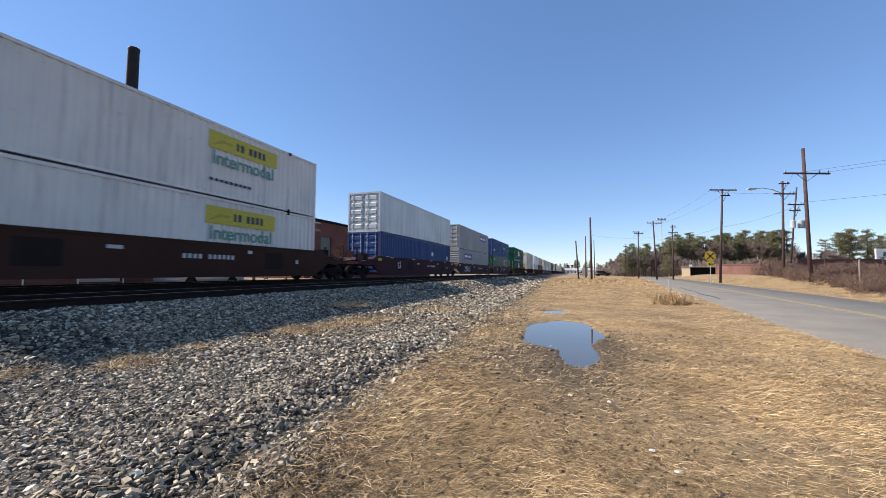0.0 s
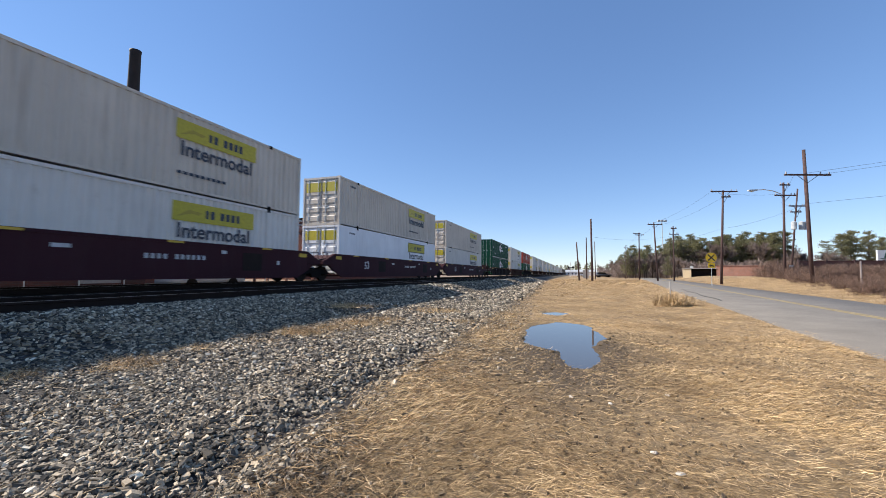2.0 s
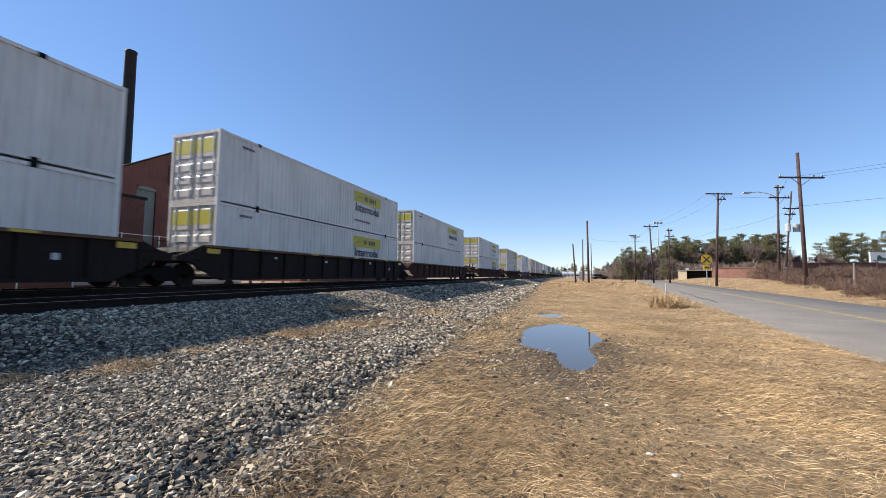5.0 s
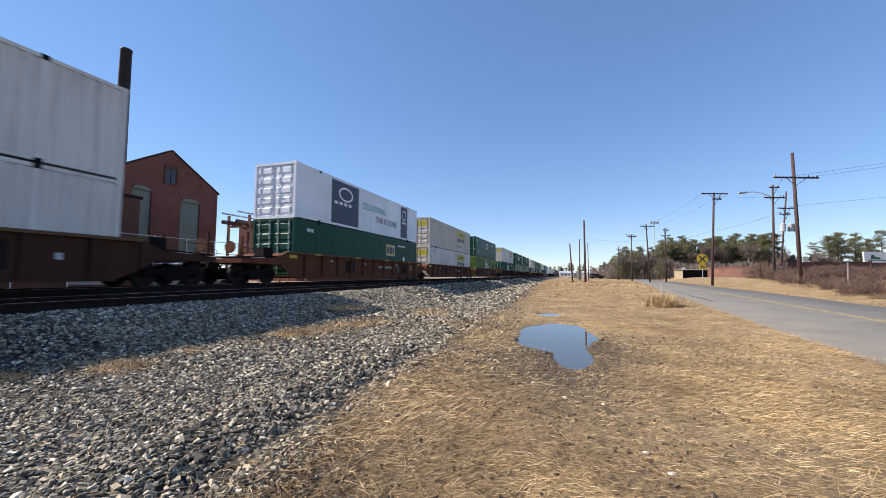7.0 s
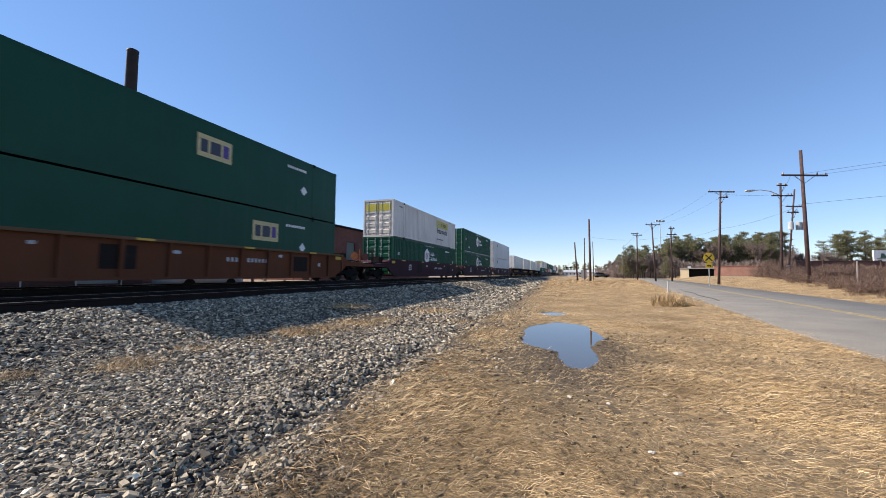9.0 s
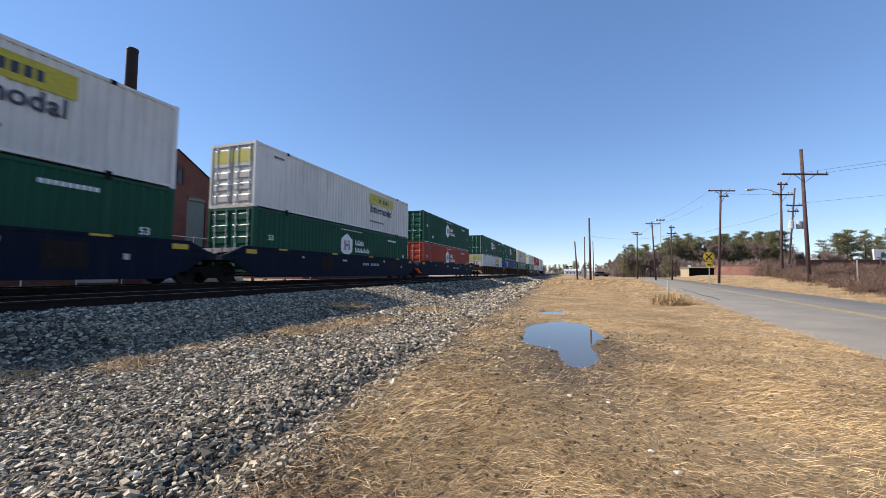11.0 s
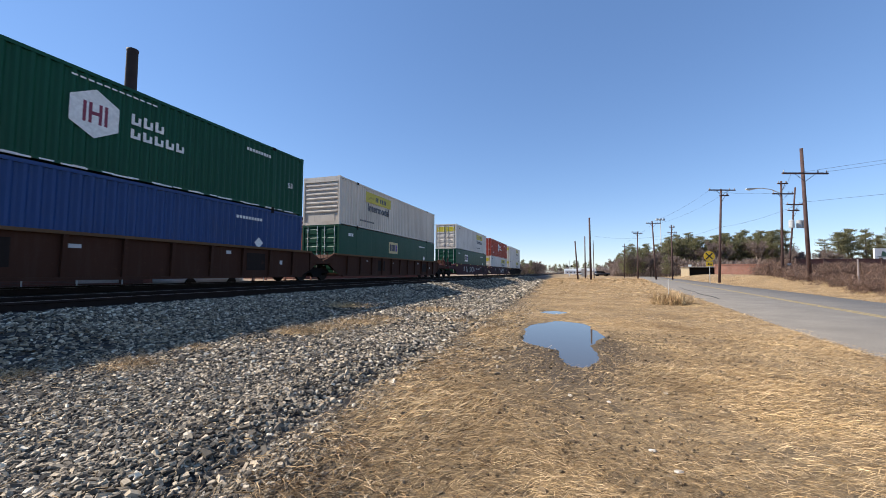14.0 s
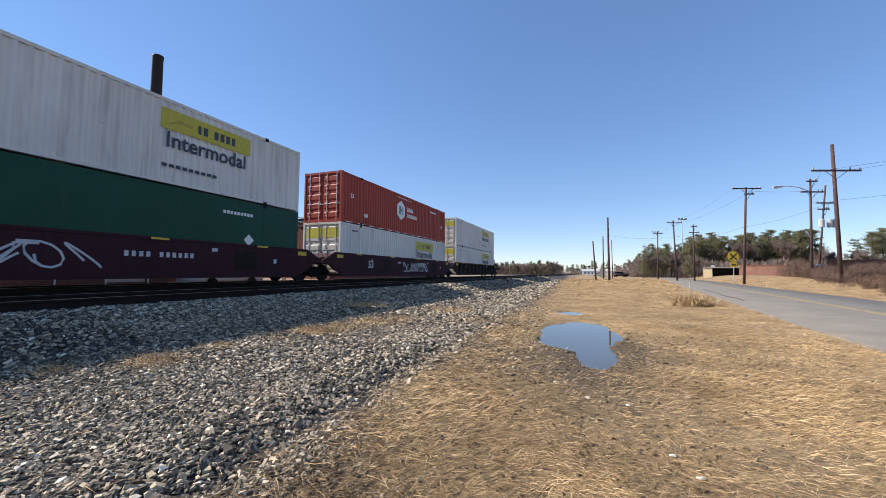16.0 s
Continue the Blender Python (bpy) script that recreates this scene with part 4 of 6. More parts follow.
# ---- brick works behind the track ----
def brick_material(name, a, b2, mortar, scale=1.0):
    m, n, l, b = shader(name, 0.9)
    tc = n.new("ShaderNodeTexCoord")
    sep = n.new("ShaderNodeSeparateXYZ")
    l.new(tc.outputs["Object"], sep.inputs[0])
    add = n.new("ShaderNodeMath")
    l.new(sep.outputs["X"], add.inputs[0])
    l.new(sep.outputs["Y"], add.inputs[1])
    comb = n.new("ShaderNodeCombineXYZ")
    l.new(add.outputs[0], comb.inputs["X"])
    l.new(sep.outputs["Z"], comb.inputs["Y"])
    t = n.new("ShaderNodeTexBrick")
    t.inputs["Color1"].default_value, t.inputs["Color2"].default_value, t.inputs["Mortar"].default_value = (*a, 1), (*b2, 1), (*mortar, 1)
    t.inputs["Scale"].default_value = scale
    t.inputs["Brick Width"].default_value, t.inputs["Row Height"].default_value, t.inputs["Mortar Size"].default_value = 0.22, 0.075, 0.008
    l.new(comb.outputs[0], t.inputs["Vector"])
    stain = noise_tex(n, l, tc.outputs["Object"], 0.5, 6, 0.7)
    l.new(mixed(n, l, 1.0, t.outputs["Color"], ramp(n, l, stain, [(0.3, (0.6, 0.58, 0.56)), (0.7, (1.1, 1.08, 1.05))]), "MULTIPLY"), b.inputs["Base Color"])
    bumped(n, l, b, t.outputs["Fac"], 0.3, 0.01)
    return m


BRICK = brick_material("old_red_brick", (0.20, 0.055, 0.034), (0.145, 0.042, 0.028), (0.13, 0.10, 0.085))
DARKBRICK = brick_material("sooty_red_brick", (0.12, 0.04, 0.028), (0.085, 0.03, 0.022), (0.08, 0.065, 0.055))
PINKBRICK = brick_material("pale_red_brick", (0.42, 0.19, 0.13), (0.36, 0.16, 0.11), (0.34, 0.28, 0.24))
ROOFING = plain("tar_roofing", (0.018, 0.016, 0.016), 0.95, sheen=0.05)
BOARD = plain("grey_green_boarding", (0.15, 0.17, 0.145), 0.85)
PALE = plain("weathered_pale_door", (0.30, 0.28, 0.255), 0.8)
SOOT = plain("black_steel_stack", (0.012, 0.009, 0.010), 0.75, 0.1, 0.3, 1.2)
PIPE = plain("rusty_pipe", (0.22, 0.11, 0.08), 0.6, 0.3)


def wall_with_openings(bm, x0, x1, ys, ye, zs, ze, holes):
    """A straight wall along y, from x0 to x1 thick, with rectangular holes (y0, y1, z0, z1) right through it."""
    cy = sorted({ys, ye, *[h[0] for h in holes], *[h[1] for h in holes]})
    cz = sorted({zs, ze, *[h[2] for h in holes], *[h[3] for h in holes]})
    for a, b in zip(cy, cy[1:]):
        for c, d in zip(cz, cz[1:]):
            m, k = (a + b) / 2, (c + d) / 2
            if not any(h[0] < m < h[1] and h[2] < k < h[3] for h in holes):
                box(bm, x0, x1, a, b, c, d)
    bmesh.ops.remove_doubles(bm, verts=bm.verts, dist=0.001)


def gable_hall():
    ob = tagged(new("brick_hall"), "old red brick hall with a gable and boarded windows", "building")
    ob.matrix_world = pose(-30, 21.64, 0)
    half, eave, peak, back = 4.32, 8.17, 10.74, -20
    holes = [(-2.75, -1.35, 1.0, 7.2), (0.95, 2.65, 1.0, 6.9)]
    bm = bmesh.new()
    wall_with_openings(bm, -0.35, 0, -half, half, 0, eave, holes)
    part("front_wall", bm, BRICK, ob)
    bm = bmesh.new()
    prism(bm, [(-half, eave), (half, eave), (0, peak)], "x", -0.35, 0.0)
    part("gable_wall", bm, BRICK, ob)
    for y in (-half, half - 0.35):
        bm = bmesh.new()
        box(bm, back, -0.35, y, y + 0.35, 0, eave)
        part("side_wall", bm, BRICK, ob)
    for s in (-1, 1):
        bm = bmesh.new()
        prism(bm, [(0, peak - 0.62), (0, peak - 0.44), (s * (half - 0.01), eave - 0.44), (s * (half - 0.01), eave - 0.62)], "x", back, -0.36)
        part("roof_slope", bm, ROOFING, ob)
        bm = bmesh.new()
        prism(bm, [(0, peak + 0.005), (0, peak + 0.10), (s * (half + 0.12), eave + 0.03), (s * (half + 0.12), eave - 0.07)], "x", -0.40, 0.08)
        part("coping", bm, ROOFING, ob, "dark gable coping")
    for i, (a, b2, c, d) in enumerate(holes):
        win = new("window")
        win.parent = ob
        bm = bmesh.new()
        box(bm, -0.22, -0.16, a, b2, c, d)
        part("boarding", bm, BOARD, win)
        bm = bmesh.new()
        n = 10
        pts = [((a + b2) / 2 + (b2 - a) / 2 * math.cos(math.pi * k / n), d + 0.28 * math.sin(math.pi * k / n)) for k in range(n + 1)]
        prism(bm, pts, "x", 0.004, 0.03)
        part("arch_board", bm, BOARD, win)
        bm = bmesh.new()
        for k in range(n):
            p, q = pts[k], pts[k + 1]
            prism(bm, [p, q, (q[0], q[1] + 0.24), (p[0], p[1] + 0.24)], "x", 0.002, 0.06)
        part("arch", bm, BRICK, win)
    att = new("window")
    att.parent = ob
    bm = bmesh.new()
    for a, b2, c, d in ((-0.55, -0.42, 8.1, 9.3), (0.42, 0.55, 8.1, 9.3), (-0.55, 0.55, 8.0, 8.12), (-0.55, 0.55, 9.25, 9.4), (-0.03, 0.03, 8.12, 9.25)):
        box(bm, 0.0, 0.07, a, b2, c, d)
    pts = [(0.55 * math.cos(math.pi * k / 8), 9.4 + 0.32 * math.sin(math.pi * k / 8)) for k in range(9)]
    prism(bm, pts, "x", 0.0, 0.06)
    part("window_frame", bm, DARKBRICK, att)
    bm = bmesh.new()
    box(bm, 0.003, 0.02, -0.42, 0.42, 8.12, 9.25)
    m, n, l, b = shader("dusty_window_glass", 0.15)
    b.inputs["Base Color"].default_value = (0.03, 0.03, 0.035, 1)
    part("pane", bm, m, att)


gable_hall()


def low_brick_block():
    ob = tagged(new("brick_annex"), "low sooty brick annex with a pale loading door", "building")
    ob.matrix_world = pose(-27, 0, 0)
    holes = [(13.9, 16.2, 0.3, 4.55)]
    bm = bmesh.new()
    wall_with_openings(bm, -0.3, 0, -8, 17.55, 0, 5.9, holes)
    part("front_wall", bm, DARKBRICK, ob)
    bm = bmesh.new()
    box(bm, -2.6, -0.3, 17.25, 17.55, 0, 5.9)
    part("end_wall", bm, DARKBRICK, ob)
    bm = bmesh.new()
    box(bm, -2.62, 0.10, -8.1, 17.65, 5.9, 6.08)
    part("roof", bm, ROOFING, ob)
    bm = bmesh.new()
    box(bm, -0.2, -0.14, 13.9, 16.2, 0.3, 4.55)
    door = part("loading_door", bm, PALE, ob, "weathered pale ribbed door")
    for k in range(8):
        bm = bmesh.new()
        box(bm, -0.14, -0.12, 13.9, 16.2, 0.6 + k * 0.5, 0.66 + k * 0.5)
        part("rib", bm, PALE, door)


low_brick_block()


def link_building():
    """The dark block between the annex and the long works."""
    ob = tagged(new("brick_link_block"), "dark brick block with a black roof and a pale lean-to", "building")
    ob.matrix_world = pose(-33.5, 0, 0)
    bm = bmesh.new()
    wall_with_openings(bm, -0.3, 0, 2, 17.2, 0, 8.3, [])
    part("front_wall", bm, DARKBRICK, ob)
    bm = bmesh.new()
    box(bm, -11.0, 0.15, 1.9, 17.25, 8.3, 8.5)
    part("roof", bm, ROOFING, ob)
    bm = bmesh.new()
    box(bm, 0.02, 2.4, 15.3, 17.2, 7.0, 7.2)
    part("low_roof", bm, PALE, ob, "pale sheet roof")


link_building()


def long_works():
    ob = tagged(new("factory_building"), "long dark brick factory with a flat black roof", "building")
    ob.matrix_world = pose(-45, 0, 0)
    bm = bmesh.new()
    wall_with_openings(bm, -0.4, 0, -25, 25.5, 0, 12.2, [])
    part("front_wall", bm, DARKBRICK, ob)
    bm = bmesh.new()
    box(bm, -14, -0.4, 25.1, 25.5, 0, 12.2)
    part("end_wall", bm, DARKBRICK, ob)
    bm = bmesh.new()
    box(bm, -14.2, 0.35, -25.2, 25.7, 12.2, 12.42)
    part("roof", bm, ROOFING, ob)
    for y, h, r in ((20.0, 1.0, 0.12), (21.6, 0.9, 0.28)):
        bm = bmesh.new()
        tube(bm, (-1.2, y, 12.4), (-1.2, y, 12.4 + h), r, n=12)
        tube(bm, (-1.2, y, 12.4 + h), (-1.2, y, 12.5 + h), r * 1.4, r * 1.2, n=12)
        part("roof_vent", bm, SOOT, ob)
    bm = bmesh.new()
    prism(bm, [(9, 6.2), (24.0, 6.2), (24.0, 7.6), (9, 7.6)], "x", 0.02, 1.6)
    part("canopy", bm, ROOFING, ob)


long_works()


def far_works():
    ob = tagged(new("brick_shed"), "red brick shed along the far side of the track", "building")
    ob.matrix_world = pose(-30, 0, 0)
    bm = bmesh.new()
    wall_with_openings(bm, -0.4, 0, 37, 78, 0, 7.2, [(40 + k * 6, 42.2 + k * 6, 2.2, 5.4) for k in range(6)])
    part("front_wall", bm, BRICK, ob)
    bm = bmesh.new()
    box(bm, -9, -0.4, 37, 37.4, 0, 7.2)
    part("end_wall", bm, BRICK, ob)
    bm = bmesh.new()
    prism(bm, [(36.8, 7.2), (78.2, 7.2), (78.2, 7.45), (36.8, 7.45)], "x", -9.2, 0.3)
    part("roof", bm, ROOFING, ob)
    for k in range(6):
        bm = bmesh.new()
        box(bm, -0.25, -0.2, 40 + k * 6, 42.2 + k * 6, 2.2, 5.4)
        part("boarded_window", bm, BOARD, ob)


far_works()


def smokestack():
    ob = tagged(new("smokestack"), "tall black round factory smokestack", "chimney")
    ob.matrix_world = pose(-60, 35.9, 0)
    bm = bmesh.new()
    n, rings = 24, []
    for z, r in ((0, 0.92), (10, 0.85), (20, 0.78), (32.6, 0.68), (32.7, 0.73), (33.0, 0.73), (33.02, 0.6)):
        rings.append([bm.verts.new((r * math.cos(k * math.tau / n), r * math.sin(k * math.tau / n), z)) for k in range(n)])
    for a, b in zip(rings, rings[1:]):
        for k in range(n):
            bm.faces.new((a[k], a[(k + 1) % n], b[(k + 1) % n], b[k]))
    bm.faces.new(rings[-1])
    part("shaft", bm, SOOT, ob, smooth=True)
    for z in (8, 14, 20, 26):
        bm = bmesh.new()
        r = 0.935 - z * 0.0072
        tube(bm, (0, 0, z), (0, 0, z + 0.14), r, n=24)
        part("band", bm, SOOT, ob)


smokestack()


def pipe_rack():
    ob = tagged(new("pipe_rack"), "rusty steel pipe rack with handrails beside the hall", "pipes")
    ob.matrix_world = pose(-28.5, 27, 0)
    for y in (0, 4, 8):
        for x in (-1.2, 1.2):
            bm = bmesh.new()
            box(bm, x - 0.09, x + 0.09, y - 0.09, y + 0.09, 0, 6.3)
            part("post", bm, PIPE, ob)
        bm = bmesh.new()
        box(bm, -1.3, 1.3, y - 0.08, y + 0.08, 5.2, 5.4)
        part("beam", bm, PIPE, ob)
    for x, z, r in ((-0.8, 5.6, 0.18), (0.0, 5.55, 0.12), (0.8, 5.6, 0.2), (0.9, 6.5, 0.07), (-0.9, 6.4, 0.07)):
        bm = bmesh.new()
        tube(bm, (x, -1, z), (x, 9.6, z), r, n=10)
        part("pipe", bm, PIPE if r > 0.1 else GALV, ob, smooth=True)
    bm = bmesh.new()
    tube(bm, (0.2, 3.0, 5.6), (0.2, 3.0, 7.4), 0.75, n=16)
    tube(bm, (0.2, 3.0, 7.4), (0.2, 3.0, 7.7), 0.75, 0.2, n=16)
    part("tank", bm, PIPE, ob)


pipe_rack()


def yard_rail():
    """A pipe guard rail and barbed fence between the track and the works."""
    ob = tagged(new("guard_rail"), "pale pipe guard rail by the works yard", "railing")
    ob.matrix_world = pose(-23.2, 8, 0.0)
    for z in (1.6, 2.4, 3.2):
        bm = bmesh.new()
        tube(bm, (0, 0, z), (0, 16, z), 0.022, n=6)
        part("rail", bm, CAN, ob)
    bm = bmesh.new()
    tube(bm, (0, 0, 0), (0, 0, 3.25), 0.03, n=6)
    post = part("post", bm, CAN, ob)
    for k in range(1, 9):
        again(post, pose(0, 2.0 * k, 0))


yard_rail()


# ---- road side ----
POLE = plain("weathered_pole_timber", (0.075, 0.043, 0.038), 0.9, vary=0.35, scale=4)
GLASS = plain("grey_porcelain", (0.30, 0.30, 0.30), 0.3)
WIRE = plain("wire", (0.05, 0.05, 0.055), 0.5, 0.3)
ARM_YAW = 19.0


def utility_pole(base, top, r, arms=(), cans=(), label="weathered timber utility pole"):
    """base, top: the pole's two ends. arms: (height, left reach, right reach). cans: (height, side)."""
    ob = tagged(new("utility_pole"), label, "utility pole", "poles along the road")
    ob.matrix_world = pose(*base, 0, 0, ARM_YAW)
    lean = ob.matrix_world.inverted() @ Vector(top)
    h = lean.z
    bm = bmesh.new()
    tube(bm, lean * -0.05, lean, r, r * 0.68, n=10)
    part("pole", bm, POLE, ob, smooth=True)
    for z, a, b in arms:
        z -= base[2]
        lx, ly = lean.x * z / h, lean.y * z / h - r
        bm = bmesh.new()
        box(bm, lx + a, lx + b, ly - 0.10, ly + 0.02, z - 0.06, z + 0.06)
        arm = part("crossarm", bm, POLE, ob)
        for s in (a * 0.45, b * 0.45):
            bm = bmesh.new()
            tube(bm, (lx + s, ly - 0.04, z - 0.04), (lx, ly, z - 0.65), 0.022, n=5)
            part("brace", bm, WIRE, arm)
        for s in (a + 0.12, (a + b) / 2 + (b - a) * 0.28, b - 0.12):
            bm = bmesh.new()
            tube(bm, (lx + s, ly - 0.04, z + 0.06), (lx + s, ly - 0.04, z + 0.26), 0.055, 0.035, n=8)
            part("insulator", bm, GLASS, arm)
    for z, s in cans:
        z -= base[2]
        lx, ly = lean.x * z / h + s, lean.y * z / h - r - 0.15
        bm = bmesh.new()
        tube(bm, (lx, ly, z - 0.45), (lx, ly, z + 0.40), 0.27, n=14)
        tube(bm, (lx, ly, z + 0.40), (lx, ly, z + 0.5), 0.27, 0.12, n=14)
        part("transformer", bm, CAN, ob, "grey transformer can")
    return ob


utility_pole((18.09, 39.1, 0.1), (17.54, 38.17, 11.23), 0.158, [(9.15, -1.85, 1.85)])
utility_pole((15.78, 52.02, 0.5), (16.11, 51.48, 10.78), 0.144, [(10.62, -1.55, 1.5), (10.0, -0.3, 0.75)])
utility_pole((21.13, 50.68, 0.6), (21.11, 50.0, 11.0), 0.137, [(9.6, -1.1, 1.15), (10.7, -0.55, 0.55)], label="timber utility pole with a street lamp arm")
utility_pole((23.83, 55.83, 0.7), (24.73, 55.46, 11.24), 0.115, [(9.2, -1.0, 1.0), (8.5, -0.8, 0.5)], [(6.9, 0.55), (6.9, 1.15), (6.9, -0.35)], "thin timber pole with three transformers")
utility_pole((2.45, 64.45, 0), (2.34, 63.78, 9.74), 0.180, label="bare leaning timber pole")
utility_pole((0.56, 69.11, 0), (0.17, 68.54, 6.5), 0.144, label="short bare leaning timber pole")
utility_pole((2.02, 80.17, 0), (2.03, 79.65, 8.25), 0.130, label="bare weathered timber pole")
utility_pole((3.91, 86.14, 0), (3.8, 85.57, 7.9), 0.094, label="thin bare timber pole")
utility_pole((14.56, 68.53, 0.5), (14.5, 68.01, 8.67), 0.122, [(7.4, -0.75, 0.75), (8.3, -0.45, 0.45)])
utility_pole((12.52, 69.96, 0.4), (12.04, 69.23, 9.54), 0.137, [(9.15, -1.1, 1.25)])
utility_pole((11.79, 83.49, 0.4), (11.8, 82.94, 9.2), 0.130, [(8.8, -0.9, 0.9), (9.1, -1.2, 0.2)])
utility_pole((11.12, 99.15, 0.4), (11.23, 98.7, 8.0), 0.101, [(7.3, -0.5, 0.5)])


def pole_notice():
    ob = tagged(new("pole_notice"), "small white notice plate fixed to a thin timber pole", "sign")
    ob.matrix_world = pose(23.75, 55.4, 2.0, 0, 0, ARM_YAW)
    bm = bmesh.new()
    box(bm, -0.28, 0.28, -0.02, 0.0, -0.32, 0.32)
    part("plate", bm, WHITEINK, ob)
    bm = bmesh.new()
    box(bm, -0.2, 0.2, -0.03, -0.022, -0.04, 0.04)
    part("marking", bm, STEEL, ob)


pole_notice()


def street_lamp():
    ob = tagged(new("street_lamp"), "grey street lamp arm on a timber pole", "street lamp")
    ob.matrix_world = pose(20.9, 50.0, 9.75, 0, 0, ARM_YAW)
    bm = bmesh.new()
    pts = [(0, 0, 0), (-0.9, 0, 0.35), (-1.9, 0, 0.5), (-2.7, 0, 0.42)]
    for a, b in zip(pts, pts[1:]):
        tube(bm, a, b, 0.045, n=8)
    part("arm", bm, GALV, ob)
    bm = bmesh.new()
    prism(bm, [(-2.6, 0.50), (-3.5, 0.44), (-3.55, 0.34), (-3.1, 0.24), (-2.65, 0.34)], "y", -0.13, 0.13)
    part("lamp_head", bm, CAN, ob)


street_lamp()


def wires():
    runs = [((17.0, 38.6, 9.3), (60, 5, 12.5), 1.2), ((18.6, 39.2, 9.3), (63, 7, 12.8), 1.2), ((17.8, 38.6, 6.9), (62, 8, 9.2), 0.8),
            ((17.8, 38.6, 6.9), (15.95, 51.7, 6.4), 0.3), ((15.9, 51.8, 6.4), (12.1, 69.5, 6.6), 0.5), ((17.0, 38.6, 9.3), (21.0, 50.3, 9.8), 0.3),
            ((21.0, 50.3, 9.8), (15.0, 51.8, 10.7), 0.2), ((15.0, 51.6, 10.75), (11.2, 69.2, 9.2), 0.5), ((17.2, 52.0, 10.75), (13.2, 69.8, 9.2), 0.5),
            ((12.1, 69.5, 9.1), (11.6, 83.2, 8.8), 0.4), ((11.6, 83.2, 8.8), (10.4, 96, 7.3), 0.3), ((21.0, 50.3, 8.9), (24.6, 55.6, 9.2), 0.2),
            ((2.25, 64.2, 7.0), (14.5, 68.3, 7.2), 0.6)]
    for a, b, sag in runs:
        a, b = Vector(a), Vector(b)
        bm = bmesh.new()
        pts = [a.lerp(b, k / 10) - Vector((0, 0, sag * 4 * (k / 10) * (1 - k / 10))) for k in range(11)]
        sweep(bm, pts, 0.009)
        tagged(part("overhead_wire", bm, WIRE), "thin dark overhead wire between poles", "wire", "wires over the road")


wires()


def crossing_sign():
    ob = tagged(new("warning_sign"), "round yellow railway crossing sign on a post", "road sign")
    ob.matrix_world = pose(12.4, 43.4, 0.25, 0, 0, 10)
    yel, blk = plain("yellow_sign_face", (0.78, 0.50, 0.015), 0.4), plain("black_sign_mark", (0.02, 0.02, 0.02), 0.5)
    bm = bmesh.new()
    box(bm, -0.03, 0.03, 0.02, 0.06, -0.3, 3.0)
    part("post", bm, GALV, ob)
    bm = bmesh.new()
    tube(bm, (0, 0.0, 2.5), (0, 0.018, 2.5), 0.49, n=32)
    part("disc", bm, yel, ob)
    for s in (-1, 1):
        bm = bmesh.new()
        box(bm, -0.42, 0.42, -0.006, -0.002, -0.055, 0.055)
        part("cross_bar", bm, blk, ob, at=Matrix.Translation((0, 0, 2.5)) @ Euler((0, radians(45 * s), 0)).to_matrix().to_4x4())
    bm = bmesh.new()
    box(bm, -0.30, 0.30, 0.0, 0.018, 1.50, 1.98)
    part("lower_plate", bm, yel, ob)
    bm = bmesh.new()
    prism(bm, [(-0.2, 1.72), (-0.06, 1.86), (-0.06, 1.78), (0.18, 1.78), (0.18, 1.6), (0.1, 1.6), (0.1, 1.69), (-0.06, 1.69), (-0.06, 1.6)], "y", -0.006, -0.002)
    part("arrow", bm, blk, ob)


crossing_sign()


def low_store():
    ob = tagged(new("low_building"), "low flat-roofed brick building with a pale end", "building")
    ob.matrix_world = pose(25.0, 109, 0.95, 0, 0, -15) @ Matrix.Scale(1.27, 4)
    BEIGE = plain("beige_render", (0.60, 0.48, 0.30), 0.85)
    for a, b2, h, mat in ((0, 1.4, 1.3, BEIGE), (5.4, 20.0, 1.75, PINKBRICK)):
        bm = bmesh.new()
        box(bm, a, b2, 0, 6, -1.2, h)
        part("wall", bm, mat, ob)
    bm = bmesh.new()
    box(bm, 1.4, 5.4, 1.2, 6, -1.2, 1.3)
    part("recessed_wall", bm, ROOFING, ob)
    bm = bmesh.new()
    box(bm, -0.15, 5.4, -0.15, 6.1, 1.3, 1.42)
    part("roof", bm, PALE, ob)
    bm = bmesh.new()
    box(bm, 5.4, 20.1, -0.1, 6.1, 1.75, 1.88)
    part("roof", bm, PINKBRICK, ob)
    for x in (1.2, 4.3):
        bm = bmesh.new()
        box(bm, x, x + 0.55, 1.4, 1.9, 1.42, 1.85)
        part("roof_unit", bm, CAN, ob)


low_store()


def board_fence():
    ob = tagged(new("wall_fence"), "long dark red-brown fence behind the brush", "fence")
    ob.matrix_world = pose(26.5, 60, 0.6, 0, 0, 8)
    mat = plain("red_brown_fence", (0.10, 0.042, 0.034), 0.9, vary=0.3, scale=2)
    bm = bmesh.new()
    box(bm, 0, 2.9, 0, 0.12, -0.4, 2.35)
    panel = part("fence_panel", bm, mat, ob)
    for k in range(1, 14):
        again(panel, pose(3.0 * k, 0, random.uniform(-0.05, 0.05)))
    bm = bmesh.new()
    box(bm, -0.08, 0.08, -0.06, 0.2, -0.4, 2.5)
    post = part("fence_post", bm, POLE, ob)
    for k in range(1, 15):
        again(post, pose(3.0 * k - 0.05, 0, 0))


board_fence()


